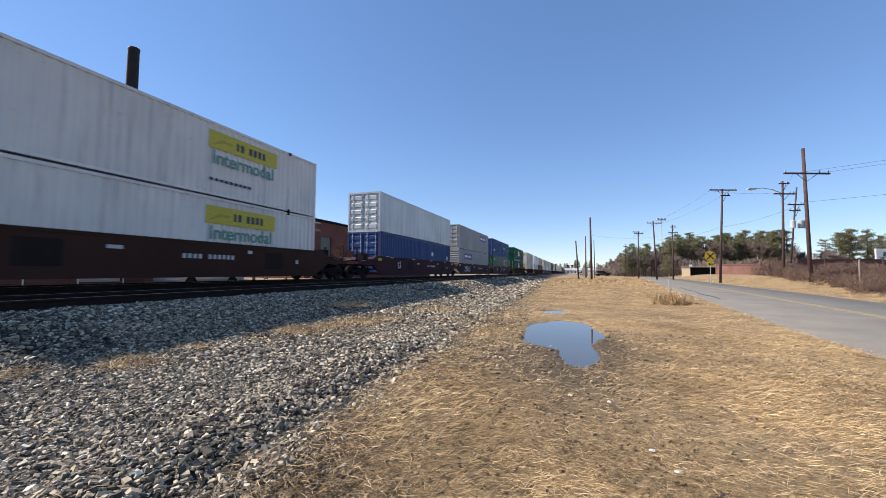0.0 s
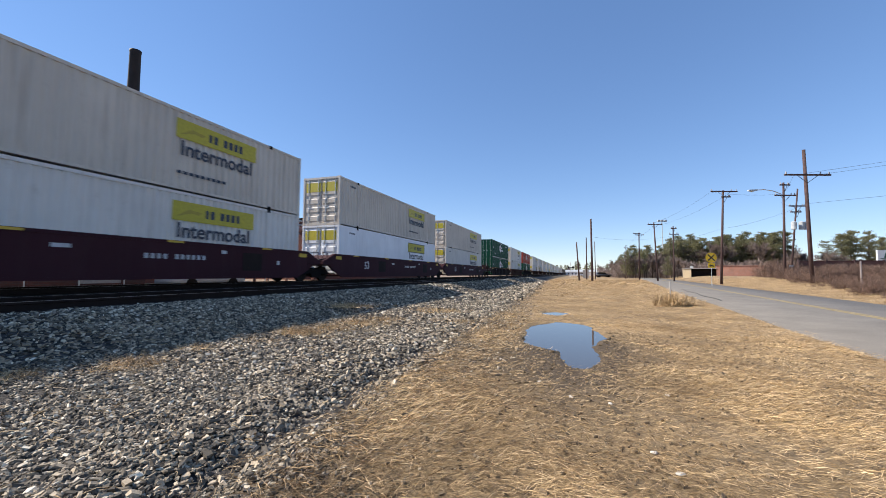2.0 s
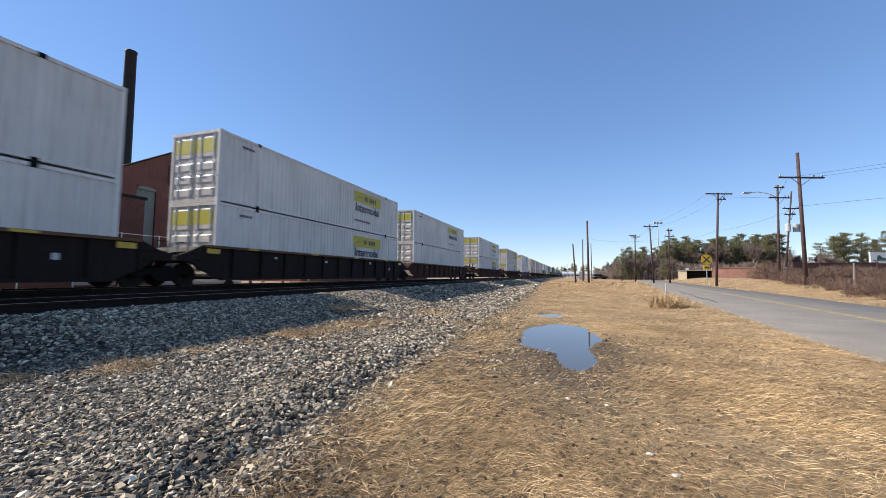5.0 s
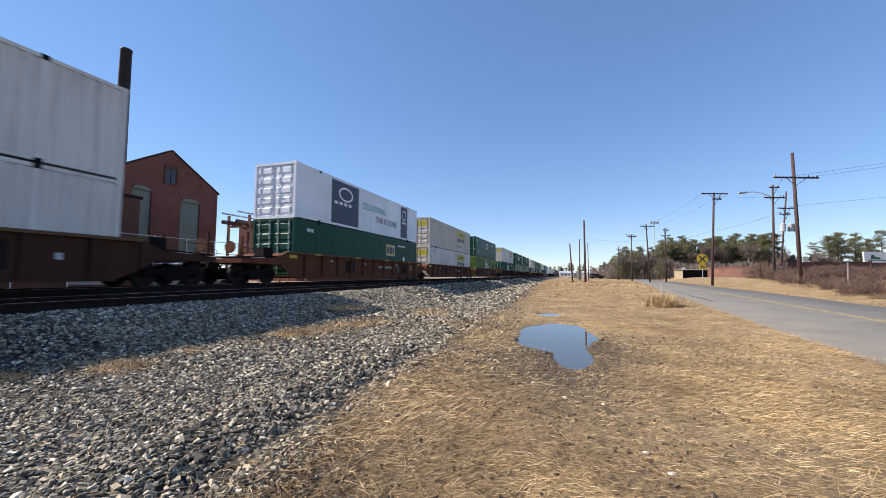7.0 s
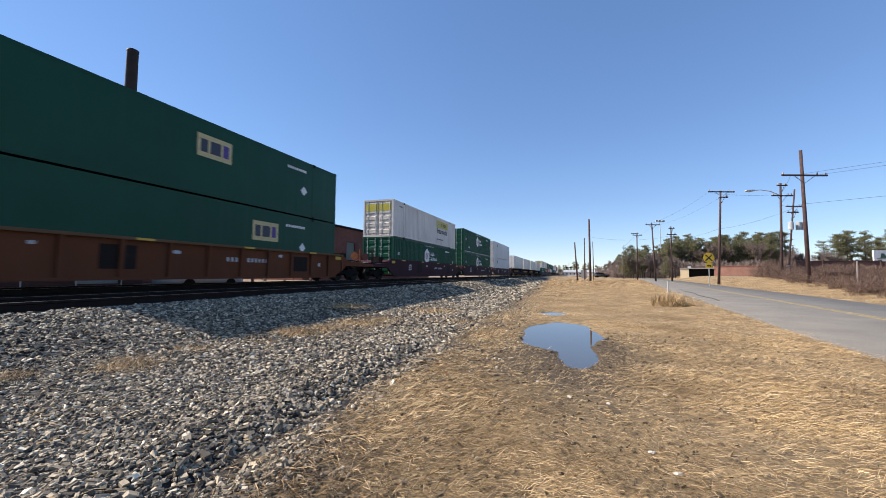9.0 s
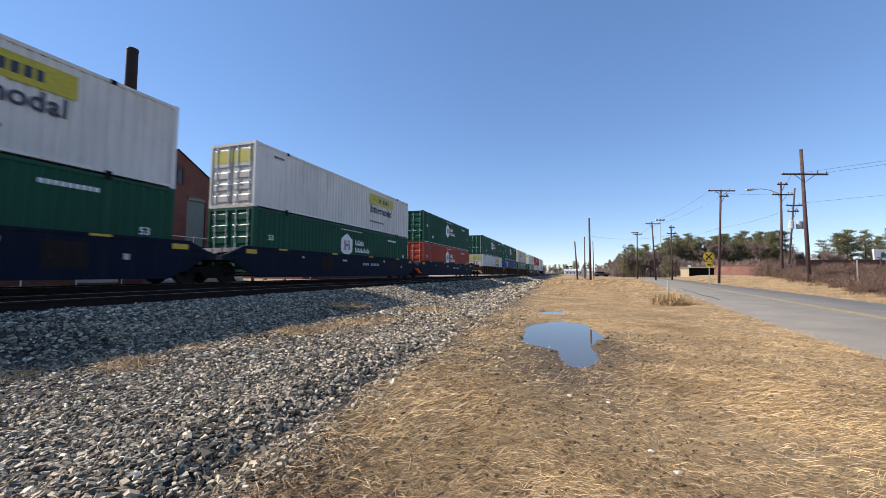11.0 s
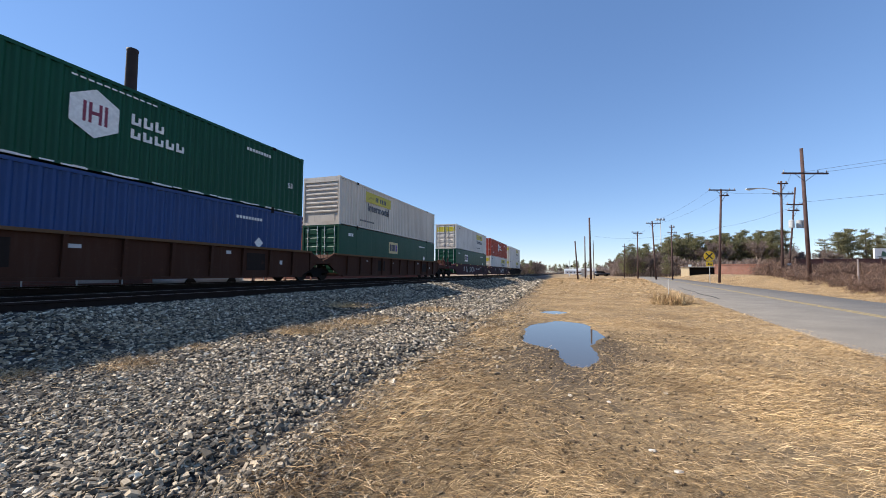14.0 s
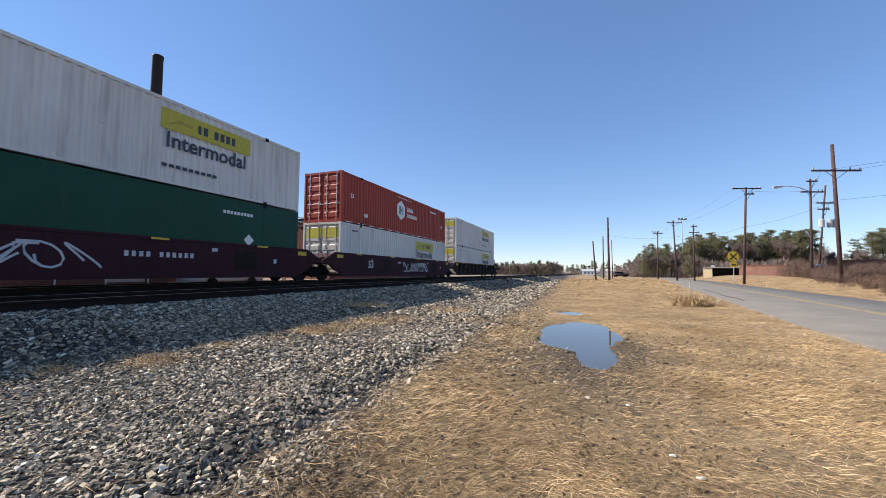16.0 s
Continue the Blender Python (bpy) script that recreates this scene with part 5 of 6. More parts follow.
def billboard():
    ob = tagged(new("billboard"), "white roadside sign board with a dark green mark", "sign")
    ob.matrix_world = pose(44.6, 78.6, 0.8, 0, 0, 19)
    bm = bmesh.new()
    box(bm, 0, 7, 0, 0.2, 2.65, 4.35)
    part("board", bm, plain("white_sign_board", (0.80, 0.80, 0.78), 0.5), ob)
    bm = bmesh.new()
    prism(bm, [(1.0, 3.15), (2.6, 3.15), (2.6, 3.45), (1.9, 3.5), (1.6, 3.85), (1.2, 3.9)], "y", -0.02, -0.004)
    box(bm, 0.4, 6.5, -0.02, -0.004, 2.95, 3.08)
    part("board_marking", bm, plain("dark_green_mark", (0.03, 0.10, 0.06), 0.5), ob)
    for x in (1.0, 6.0):
        bm = bmesh.new()
        box(bm, x - 0.1, x + 0.1, 0.2, 0.4, -0.4, 4.2)
        part("post", bm, GALV, ob)


billboard()


def small_posts():
    for x, y, h, lab in ((3.1, 15.3, 0.8, "white plastic marker post in a grass tuft"), (14.8, 27.4, 1.7, "grey timber post in the brush")):
        bm = bmesh.new()
        tube(bm, (0, 0, -0.1), (0.02, 0, h), 0.016 if h < 1 else 0.04, n=8)
        tube(bm, (0.02, 0, h), (0.02, 0, h + 0.03), 0.018 if h < 1 else 0.045, 0.012, n=8)
        ob = part("marker_post", bm, plain("pale_post", (0.5, 0.48, 0.45) if h < 1 else (0.26, 0.21, 0.19), 0.7))
        ob.matrix_world = pose(x, y, float(height(x, y)))
        tagged(ob, lab, "post")


small_posts()


# ---- parked vehicles ----
def car(x, y, z, turn, col, label):
    ob = tagged(new("parked_car"), label, "car")
    ob.matrix_world = pose(x, y, z, 0, 0, turn)
    body = plain("car_paint", col, 0.3)
    bm = bmesh.new()
    prism(bm, [(-2.3, 0.35), (2.3, 0.35), (2.35, 0.75), (2.2, 0.95), (1.0, 1.02), (-1.6, 1.05), (-2.3, 0.95)], "y", -0.9, 0.9)
    bmesh.ops.bevel(bm, geom=bm.edges[:], offset=0.06, segments=2, affect="EDGES")
    part("body", bm, body, ob, smooth=True)
    bm = bmesh.new()
    prism(bm, [(-2.1, 1.0), (1.1, 1.0), (0.45, 1.5), (-1.6, 1.55)], "y", -0.78, 0.78)
    bmesh.ops.bevel(bm, geom=bm.edges[:], offset=0.05, segments=2, affect="EDGES")
    m, n, l, b = shader("dark_car_glass", 0.08)
    b.inputs["Base Color"].default_value = (0.02, 0.022, 0.025, 1)
    part("cabin", bm, m, ob)
    bm = bmesh.new()
    prism(bm, [(-1.7, 1.53), (0.5, 1.48), (0.4, 1.57), (-1.55, 1.62)], "y", -0.74, 0.74)
    part("roof", bm, body, ob)
    for wx in (-1.4, 1.4):
        for wy in (-0.88, 0.88):
            bm = bmesh.new()
            tube(bm, (wx, wy - 0.1, 0.33), (wx, wy + 0.1, 0.33), 0.33, n=18)
            part("wheel", bm, STEEL, ob)


def far_house(x, y, w, h, turn, col, label):
    ob = tagged(new("far_house"), label, "building")
    ob.matrix_world = pose(x, y, 0, 0, 0, turn)
    bm = bmesh.new()
    box(bm, -w / 2, w / 2, 0, 7, -0.3, h)
    part("wall", bm, plain("painted_siding", col, 0.8), ob)
    bm = bmesh.new()
    prism(bm, [(-0.4, h - 0.15), (7.4, h - 0.15), (3.5, h + 1.5)], "x", -w / 2 - 0.4, w / 2 + 0.4)
    part("roof", bm, CAN, ob, "pale grey pitched roof")
    for k in range(3):
        bm = bmesh.new()
        a = -w / 2 + w * (0.16 + 0.28 * k)
        box(bm, a, a + 0.9, -0.03, 0.05, 0.9, 2.1)
        part("window", bm, ROOFING, ob)


far_house(19.5, 262, 9, 2.7, 10, (0.75, 0.75, 0.72), "low white house far down the road")
far_house(8.0, 300, 12, 3.0, -5, (0.55, 0.50, 0.44), "low tan house far down the road")
far_house(-2.5, 330, 10, 3.2, 4, (0.70, 0.70, 0.70), "pale house beyond the crossing")


car(8.2, 132, 0.1, 15, (0.03, 0.03, 0.035), "dark parked car at the road's end")
car(12.5, 182, 0.1, 70, (0.7, 0.7, 0.72), "white parked car far along the road")
car(2.0, 200, 0.0, 80, (0.6, 0.6, 0.62), "white parked car near the crossing")
car(-21.8, 17.5, 0.0, 90, (0.42, 0.46, 0.52), "silver car parked behind the track")


def crossing_signal():
    ob = tagged(new("crossing_signal"), "grey railway crossing signal mast with lamps", "signal")
    ob.matrix_world = pose(-1.4, 120, 0)
    bm = bmesh.new()
    tube(bm, (0, 0, 0), (0, 0, 4.6), 0.09, n=8)
    part("mast", bm, GALV, ob)
    bm = bmesh.new()
    box(bm, -0.8, 0.8, -0.1, 0.1, 3.0, 3.15)
    part("lamp_bar", bm, STEEL, ob)
    for x in (-0.6, 0.6):
        bm = bmesh.new()
        tube(bm, (x, -0.2, 3.08), (x, 0.0, 3.08), 0.3, n=14)
        part("lamp", bm, STEEL, ob)
    bm = bmesh.new()
    box(bm, 1.6, 3.2, -0.6, 0.6, 0, 2.4)
    tagged(part("signal_cabinet", bm, PALE), "pale trackside signal cabinet", "cabinet").matrix_world = pose(0.4, 122, 0)


crossing_signal()


def light_mast():
    ob = tagged(new("light_mast"), "tall thin steel floodlight mast far off", "mast")
    ob.matrix_world = pose(30.2, 158, 2.0, 0, 0, 19)
    bm = bmesh.new()
    tube(bm, (0, 0, 0), (0, 0, 18.6), 0.22, 0.12, n=8)
    part("mast", bm, GALV, ob)
    for x in (-1.2, 0, 1.2):
        bm = bmesh.new()
        box(bm, x - 0.4, x + 0.4, -0.3, 0.3, 18.5, 19.2)
        part("floodlight", bm, CAN, ob)


light_mast()

# ---- trees and brush ----
def leafy(name, lo, hi, rough=0.8, through_light=0.0):
    m, n, l, b = shader(name, rough)
    g = n.new("ShaderNodeNewGeometry")
    col = ramp(n, l, g.outputs["Random Per Island"], [(0.0, lo), (1.0, hi)])
    l.new(col, b.inputs["Base Color"])
    if through_light:
        tr, mx = n.new("ShaderNodeBsdfTranslucent"), n.new("ShaderNodeMixShader")
        l.new(col, tr.inputs["Color"])
        mx.inputs["Fac"].default_value = through_light
        l.new(b.outputs[0], mx.inputs[1])
        l.new(tr.outputs[0], mx.inputs[2])
        l.new(mx.outputs[0], n["Material Output"].inputs["Surface"])
    return m


# needle colours are lightened to stand in for haze over the far woods
NEEDLES = leafy("pine_needles", (0.12, 0.125, 0.06), (0.31, 0.285, 0.15), through_light=0.5)
TWIGS = leafy("winter_twigs", (0.15, 0.112, 0.095), (0.33, 0.255, 0.21), through_light=0.3)
BARK = plain("bark", (0.09, 0.065, 0.05), 0.95, vary=0.3)


def straw_material():
    """Dead grass in paler and browner patches."""
    m, n, l, b = shader("dry_straw", 0.8)
    g = n.new("ShaderNodeNewGeometry")
    c = ramp(n, l, g.outputs["Random Per Island"], [(0.0, (0.22, 0.146, 0.068)), (0.5, (0.56, 0.395, 0.20)), (1.0, (0.90, 0.68, 0.41))])
    f = noise_tex(n, l, coords(n, l), 0.9, 5, 0.65)
    l.new(mixed(n, l, 1.0, c, ramp(n, l, f, [(0.36, (0.46, 0.42, 0.37)), (0.5, (0.82, 0.80, 0.77)), (0.64, (1.12, 1.1, 1.04))]), "MULTIPLY"), b.inputs["Base Color"])
    return m


STRAW = straw_material()
BRAMBLE = leafy("red_brown_bramble", (0.04, 0.023, 0.018), (0.22, 0.135, 0.092))


def blades_mesh(name, base, way, length, width, droop, material, seed=0):
    """Thin bent blades: arrays of roots, unit directions, lengths, widths."""
    r = np.random.default_rng(seed)
    k = len(base)
    side = np.cross(way, r.normal(size=(k, 3)))
    side /= np.linalg.norm(side, axis=1, keepdims=True) + 1e-9
    mid = base + way * (length * 0.55)[:, None]
    tip = base + way * length[:, None] - np.array([0, 0, 1.0]) * (droop * length)[:, None]
    hw = (width / 2)[:, None]
    v = np.stack([base - side * hw, base + side * hw, mid + side * hw * 0.8, mid - side * hw * 0.8, tip], 1).reshape(-1, 3)
    i = np.arange(k) * 5
    faces = [f for a in i.tolist() for f in ((a, a + 1, a + 2, a + 3), (a + 3, a + 2, a + 4))]
    me = bpy.data.meshes.new(name)
    me.from_pydata(v.tolist(), [], faces)
    me.materials.append(material)
    return me


def limbs(bm, a, way, length, r, depth, rng, spread=0.7, tips=None):
    b = a + way * length
    tube(bm, a, b, r, r * 0.6, n=5)
    if tips is not None:
        tips.append((a, b))
    if depth:
        for _ in range(rng.choice((2, 3, 3))):
            w = (way + Vector((rng.uniform(-1, 1), rng.uniform(-1, 1), rng.uniform(-0.5, 0.8))) * spread).normalized()
            limbs(bm, a.lerp(b, rng.uniform(0.5, 1.0)), w, length * rng.uniform(0.5, 0.8), r * 0.55, depth - 1, rng, spread, tips)


def pine(seed, tall, bare, wide):
    """A pine: bare lower trunk, uneven whorls of limbs with many needle clumps."""
    rng, r = random.Random(seed), np.random.default_rng(seed)
    ob = tagged(new("pine_tree"), "tall dark green pine with a ragged crown", "tree", "woods beyond the road")
    bm = bmesh.new()
    bend = rng.uniform(-0.4, 0.4)
    tube(bm, (0, 0, -0.5), (bend * 0.5, 0, tall * 0.55), 0.22, 0.15, n=7)
    tube(bm, (bend * 0.5, 0, tall * 0.55), (bend, 0, tall), 0.15, 0.03, n=7)
    base, way, ln = [], [], []
    z = bare * tall
    while z < tall:
        u = (z - bare * tall) / (tall * (1 - bare))
        reach = wide * (0.35 + 0.65 * math.sin(math.pi * (0.25 + 0.75 * u)) ** 0.8) * rng.uniform(0.55, 1.1)
        for _ in range(rng.choice((2, 3, 3, 4))):
            a = rng.uniform(0, math.tau)
            tipv = Vector((math.cos(a) * reach, math.sin(a) * reach, rng.uniform(0.0, 0.9)))
            root = Vector((bend * z / tall, 0, z))
            tube(bm, root, root + tipv, 0.045, 0.012, n=4)
            for _ in range(64):
                p = root + tipv * rng.uniform(0.3, 1.1) + Vector((rng.gauss(0, 0.42), rng.gauss(0, 0.42), rng.gauss(0.05, 0.15)))
                w = (tipv.normalized() + Vector((rng.gauss(0, 0.7), rng.gauss(0, 0.7), rng.gauss(0.3, 0.6)))).normalized()
                base.append(p[:]), way.append(w[:]), ln.append(rng.uniform(0.2, 0.5))
        z += rng.uniform(0.35, 0.75)
    part("trunk", bm, BARK, ob)
    n = len(base)
    crown = new("crown", blades_mesh("crown", np.array(base), np.array(way), np.array(ln), r.uniform(0.07, 0.19, n), r.uniform(0, 0.2, n), NEEDLES, seed))
    crown.parent = ob
    return ob


def bare_tree(seed, tall, name="bare_tree", label="leafless grey-brown winter tree", group="woods beyond the road"):
    rng, r = random.Random(seed), np.random.default_rng(seed)
    ob = tagged(new(name), label, "tree", group)
    bm, tips = bmesh.new(), []
    tube(bm, (0, 0, -0.4), (0, 0, tall * 0.3), 0.17, 0.12, n=7)
    for _ in range(4):
        w = Vector((rng.uniform(-0.5, 0.5), rng.uniform(-0.5, 0.5), 1)).normalized()
        limbs(bm, Vector((0, 0, tall * rng.uniform(0.15, 0.3))), w, tall * 0.33, 0.09, 3, rng, 0.6, tips)
    part("trunk", bm, BARK, ob)
    ends = tips[len(tips) // 3:]
    k = 2200
    pick = [ends[i] for i in r.integers(0, len(ends), k)]
    t = r.uniform(0.2, 1.0, k)
    base = np.array([(a.lerp(b, q))[:] for (a, b), q in zip(pick, t)])
    way = r.normal(size=(k, 3)) * 0.6 + np.array([0, 0, 0.6]) + np.array([((b - a).normalized())[:] for a, b in pick])
    way /= np.linalg.norm(way, axis=1, keepdims=True)
    tw = new("crown", blades_mesh("crown", base, way, r.uniform(0.4, 1.2, k), r.uniform(0.035, 0.09, k), r.uniform(0, 0.1, k), TWIGS, seed))
    tw.parent = ob
    return ob


def woods():
    rng = random.Random(5)
    pines = [pine(11, 13, 0.30, 2.2), pine(12, 14.5, 0.42, 2.4), pine(13, 11, 0.15, 2.3), pine(14, 12, 0.35, 2.8)]
    bares = [bare_tree(21, 10), bare_tree(22, 8.5), bare_tree(23, 11)]
    spots = []
    # a mixed belt beyond the road, pines thickest in its middle
    for k in range(190):
        u = k / 189
        x, y = 14 + 53 * u + rng.uniform(-1.5, 1.5), 158 - 6 * u + rng.uniform(-9, 9)
        p = 0.4 if u < 0.3 else 0.68 if u < 0.9 else 0.4
        spots.append((x, y, rng.choice(pines if rng.random() < p - 0.12 else bares), 0.62 + 0.33 * min(1, u * 2.2) + rng.uniform(-0.08, 0.08)))
    for k in range(26):
        spots.append((16 + rng.uniform(-2, 14), 128 + rng.uniform(-6, 6), rng.choice(bares + pines[2:3]), rng.uniform(0.5, 0.75)))
    # open pines farther along
    for k in range(11):
        spots.append((78 + rng.uniform(-3, 22), 160 + rng.uniform(-10, 6), rng.choice(pines[:2] + pines[3:]), rng.uniform(0.8, 1.05)))
    for k in range(14):
        spots.append((70 + rng.uniform(-1, 34), 150 + rng.uniform(-8, 6), rng.choice(bares), rng.uniform(0.6, 0.85)))
    # scrub at the far end of the track
    for k in range(110):
        spots.append((-52 + rng.uniform(0, 36), 195 + rng.uniform(-20, 40), rng.choice(bares + bares + bares + pines[2:3]), rng.uniform(0.6, 0.85)))
    for k in range(60):
        spots.append((-34 + 100 * k / 59 + rng.uniform(-2, 2), 420 + rng.uniform(-20, 20), rng.choice(bares + bares + pines), rng.uniform(0.7, 0.95)))
    used = set()
    for x, y, proto, s in spots:
        z = float(height(x, y)) - (2.2 * s if x < -8 and y < 260 else 0)
        m = pose(x, y, z, 0, 0, rng.uniform(0, 360))
        if proto not in used:
            used.add(proto)
            proto.matrix_basis = m @ Matrix.Diagonal((s, s, s, 1))
        else:
            c = copy_thing(proto, m)
            c.scale = (s, s, s)


woods()


def distant_scrub():
    """Low leafless growth that closes the view along the track."""
    r = np.random.default_rng(17)
    base, way, ln, wd = [], [], [], []
    for x0, x1, y0, y1, h, k in ((-60, 100, 405, 445, 5.0, 16000), (-56, -15.5, 190, 235, 6.5, 11000), (9, 42, 165, 180, 4.5, 7000), (12, 70, 138, 149, 5.2, 15000), (66, 112, 140, 150, 2.2, 3500)):
        x, y = r.uniform(x0, x1, k), r.uniform(y0, y1, k)
        top = h * (0.75 + 0.25 * hum(x, y * 0.1, 0.35, 0.6) * 0.8)
        base.append(np.stack([x, y, height(x, y) + top * r.random(k) ** 1.3], 1))
        w = r.normal(size=(k, 3)) * 0.6 + np.array([0, 0, 0.8])
        way.append(w / np.linalg.norm(w, axis=1, keepdims=True))
        ln.append(r.uniform(0.5, 1.7, k)), wd.append(r.uniform(0.08, 0.3, k))
    n = sum(map(len, ln))
    me = blades_mesh("distant_scrub", np.concatenate(base), np.concatenate(way), np.concatenate(ln), np.concatenate(wd), r.uniform(0, 0.2, n), TWIGS, 18)
    tagged(new("distant_scrub", me), "far-off grey-brown leafless scrub along the track", "scrub", kind="stuff")


distant_scrub()


def thicket(seed, w, h):
    """A heap of arching bare canes."""
    r = np.random.default_rng(seed)
    k = 900
    base = np.stack([r.uniform(-w, w, k), r.uniform(-w * 0.5, w * 0.5, k), r.uniform(0, h * 0.55, k)], 1)
    way = r.normal(size=(k, 3)) * np.array([0.6, 0.6, 0.25]) + np.array([0, 0, 0.75])
    way /= np.linalg.norm(way, axis=1, keepdims=True)
    fall = 1 - 0.6 * (np.abs(base[:, 0]) / w) ** 2
    me = blades_mesh("brush", base, way, r.uniform(0.35, 0.9, k) * h * 0.6 * fall, r.uniform(0.012, 0.035, k), r.uniform(0.1, 0.5, k), BRAMBLE, seed)
    return me


def brush():
    rng = random.Random(9)
    kinds = [thicket(31, 1.8, 2.0), thicket(32, 2.2, 2.6), thicket(33, 1.5, 1.5)]
    for k in range(210):
        # the thicket's front leaves the road as it goes on, and grows taller
        u = rng.random() ** 1.15
        y = 20.5 + 47 * u
        x = 12.9 + 0.29 * (y - 21.5) + 13 * rng.random() ** 1.5
        if math.hypot(x - 17.8, y - 38.7) < 0.8:
            continue
        ob = tagged(new("bramble_bush", rng.choice(kinds)), "leafless red-brown bramble thicket beside the road", "bush", "brush beside the road")
        ob.matrix_world = pose(x, y, float(height(x, y)) - 0.1, 0, 0, rng.uniform(0, 360))
        s = (0.32 + 0.75 * u) * rng.choice((0.7, 0.9, 1.0, 1.25))
        ob.scale = (s, s, s * rng.uniform(0.7, 1.1))


brush()


# ---- stones and dead grass close to the camera ----
def stones_mesh(name, x, y, size, material, seed):
    """Angular broken stones, each a bent and skewed block."""
    r = np.random.default_rng(seed)
    k = len(x)
    cube = np.array([(-1, -1, -1), (1, -1, -1), (1, 1, -1), (-1, 1, -1), (-1, -1, 1), (1, -1, 1), (1, 1, 1), (-1, 1, 1)], float) * 0.5
    v = cube[None] * (1 + r.uniform(-0.42, 0.30, (k, 8, 3)))
    v[:, 4:, :2] *= r.uniform(0.45, 0.95, (k, 1, 1))
    v *= (size[:, None] * np.stack([r.uniform(0.9, 1.75, k), r.uniform(0.55, 0.95, k), r.uniform(0.3, 0.62, k)], 1))[:, None, :]
    a, t, u = r.uniform(0, math.tau, k), r.normal(0, 0.35, k), r.normal(0, 0.35, k)
    v = np.stack([v[..., 0], v[..., 1] * np.cos(t)[:, None] - v[..., 2] * np.sin(t)[:, None], v[..., 1] * np.sin(t)[:, None] + v[..., 2] * np.cos(t)[:, None]], -1)
    v = np.stack([v[..., 0] * np.cos(u)[:, None] + v[..., 2] * np.sin(u)[:, None], v[..., 1], -v[..., 0] * np.sin(u)[:, None] + v[..., 2] * np.cos(u)[:, None]], -1)
    v = np.stack([v[..., 0] * np.cos(a)[:, None] - v[..., 1] * np.sin(a)[:, None], v[..., 0] * np.sin(a)[:, None] + v[..., 1] * np.cos(a)[:, None], v[..., 2]], -1)
    v += np.stack([x, y, height(x, y) + size * r.uniform(0.02, 0.32, k)], 1)[:, None, :]
    quad = np.array([(3, 2, 1, 0), (4, 5, 6, 7), (0, 1, 5, 4), (1, 2, 6, 5), (2, 3, 7, 6), (3, 0, 4, 7)])
    f = (np.arange(k)[:, None, None] * 8 + quad[None]).reshape(-1, 4)
    me = bpy.data.meshes.new(name)
    me.from_pydata(v.reshape(-1, 3).tolist(), [], f.tolist())
    me.materials.append(material)
    return me


def stone_material():
    m, n, l, b = shader("broken_granite", 0.8)
    g = n.new("ShaderNodeNewGeometry")
    c = ramp(n, l, g.outputs["Random Per Island"], [(0.0, (0.040, 0.033, 0.024)), (0.35, (0.145, 0.118, 0.082)), (0.7, (0.36, 0.296, 0.206)), (0.9, (0.58, 0.475, 0.33)), (1.0, (0.86, 0.77, 0.60))])
    f = noise_tex(n, l, coords(n, l), 60, 4, 0.7)
    l.new(mixed(n, l, 1.0, c, ramp(n, l, f, [(0.3, (0.65, 0.65, 0.66)), (0.7, (1.15, 1.14, 1.1))]), "MULTIPLY"), b.inputs["Base Color"])
    bumped(n, l, b, f, 0.4, 0.006)
    return m


def gravel_edge(y):
    return -1.55 - 0.047 * y


def gravel():
    r = np.random.default_rng(41)
    xs, ys, ss = [], [], []
    # stretches: left, right, near, far, stones to the square metre, size
    for x0, x1, y0, y1, per, size in ((-5.2, -0.5, 0.7, 3.2, 2150, 0.0225), (-7, -0.5, 3.2, 7, 1000, 0.031), (-7.3, -1.0, 7, 14, 420, 0.041),
                                      (-7.3, -5.2, 1.0, 14, 680, 0.031), (-7.3, -2, 14, 30, 80, 0.075), (-7.3, -2.6, 30, 60, 26, 0.11)):
        k = int((x1 - x0) * (y1 - y0) * per)
        x, y = r.uniform(x0, x1, k), r.uniform(y0, y1, k)
        e = gravel_edge(y) + 0.22 * hum(x, y, 1.7, 0.3) + 0.10 * hum(x, y, 4.7, 1.3)
        spill = 0.03 + 0.34 * np.exp(-(np.maximum(x - e, 0) / 0.55) ** 2) + 0.35 * np.exp(-((x + 1.2) / 0.45) ** 2 - ((y - 8.0) / 3.0) ** 2)
        keep = r.random(k) < np.maximum(np.clip((e - x) / 0.35 + 0.55, 0, 1), spill)
        keep &= puddle_depth(x, y) < -0.05
        # thin over the grassy strip along the bank
        strip = np.exp(-((x + 4.35) / 0.32) ** 2) * (hum(x, y, 1.1, 2.2) > -0.1)
        keep &= r.random(k) > 0.75 * strip
        x, y = x[keep], y[keep]
        rim = 1 + 0.4 * np.exp(-((x - gravel_edge(y) + 0.3) / 0.22) ** 2) * (r.random(len(x)) < 0.3)
        xs.append(x), ys.append(y), ss.append(rim * np.where(x > gravel_edge(y) + 0.15, 0.72, 1.0) * size * np.clip(np.exp(r.normal(0, 0.33, len(x))), 0.4, 1.7))
    ob = new("gravel", stones_mesh("gravel", np.concatenate(xs), np.concatenate(ys), np.concatenate(ss), stone_material(), 42))
    tagged(ob, "loose angular grey and tan railway ballast stones", "gravel", kind="stuff")


gravel()


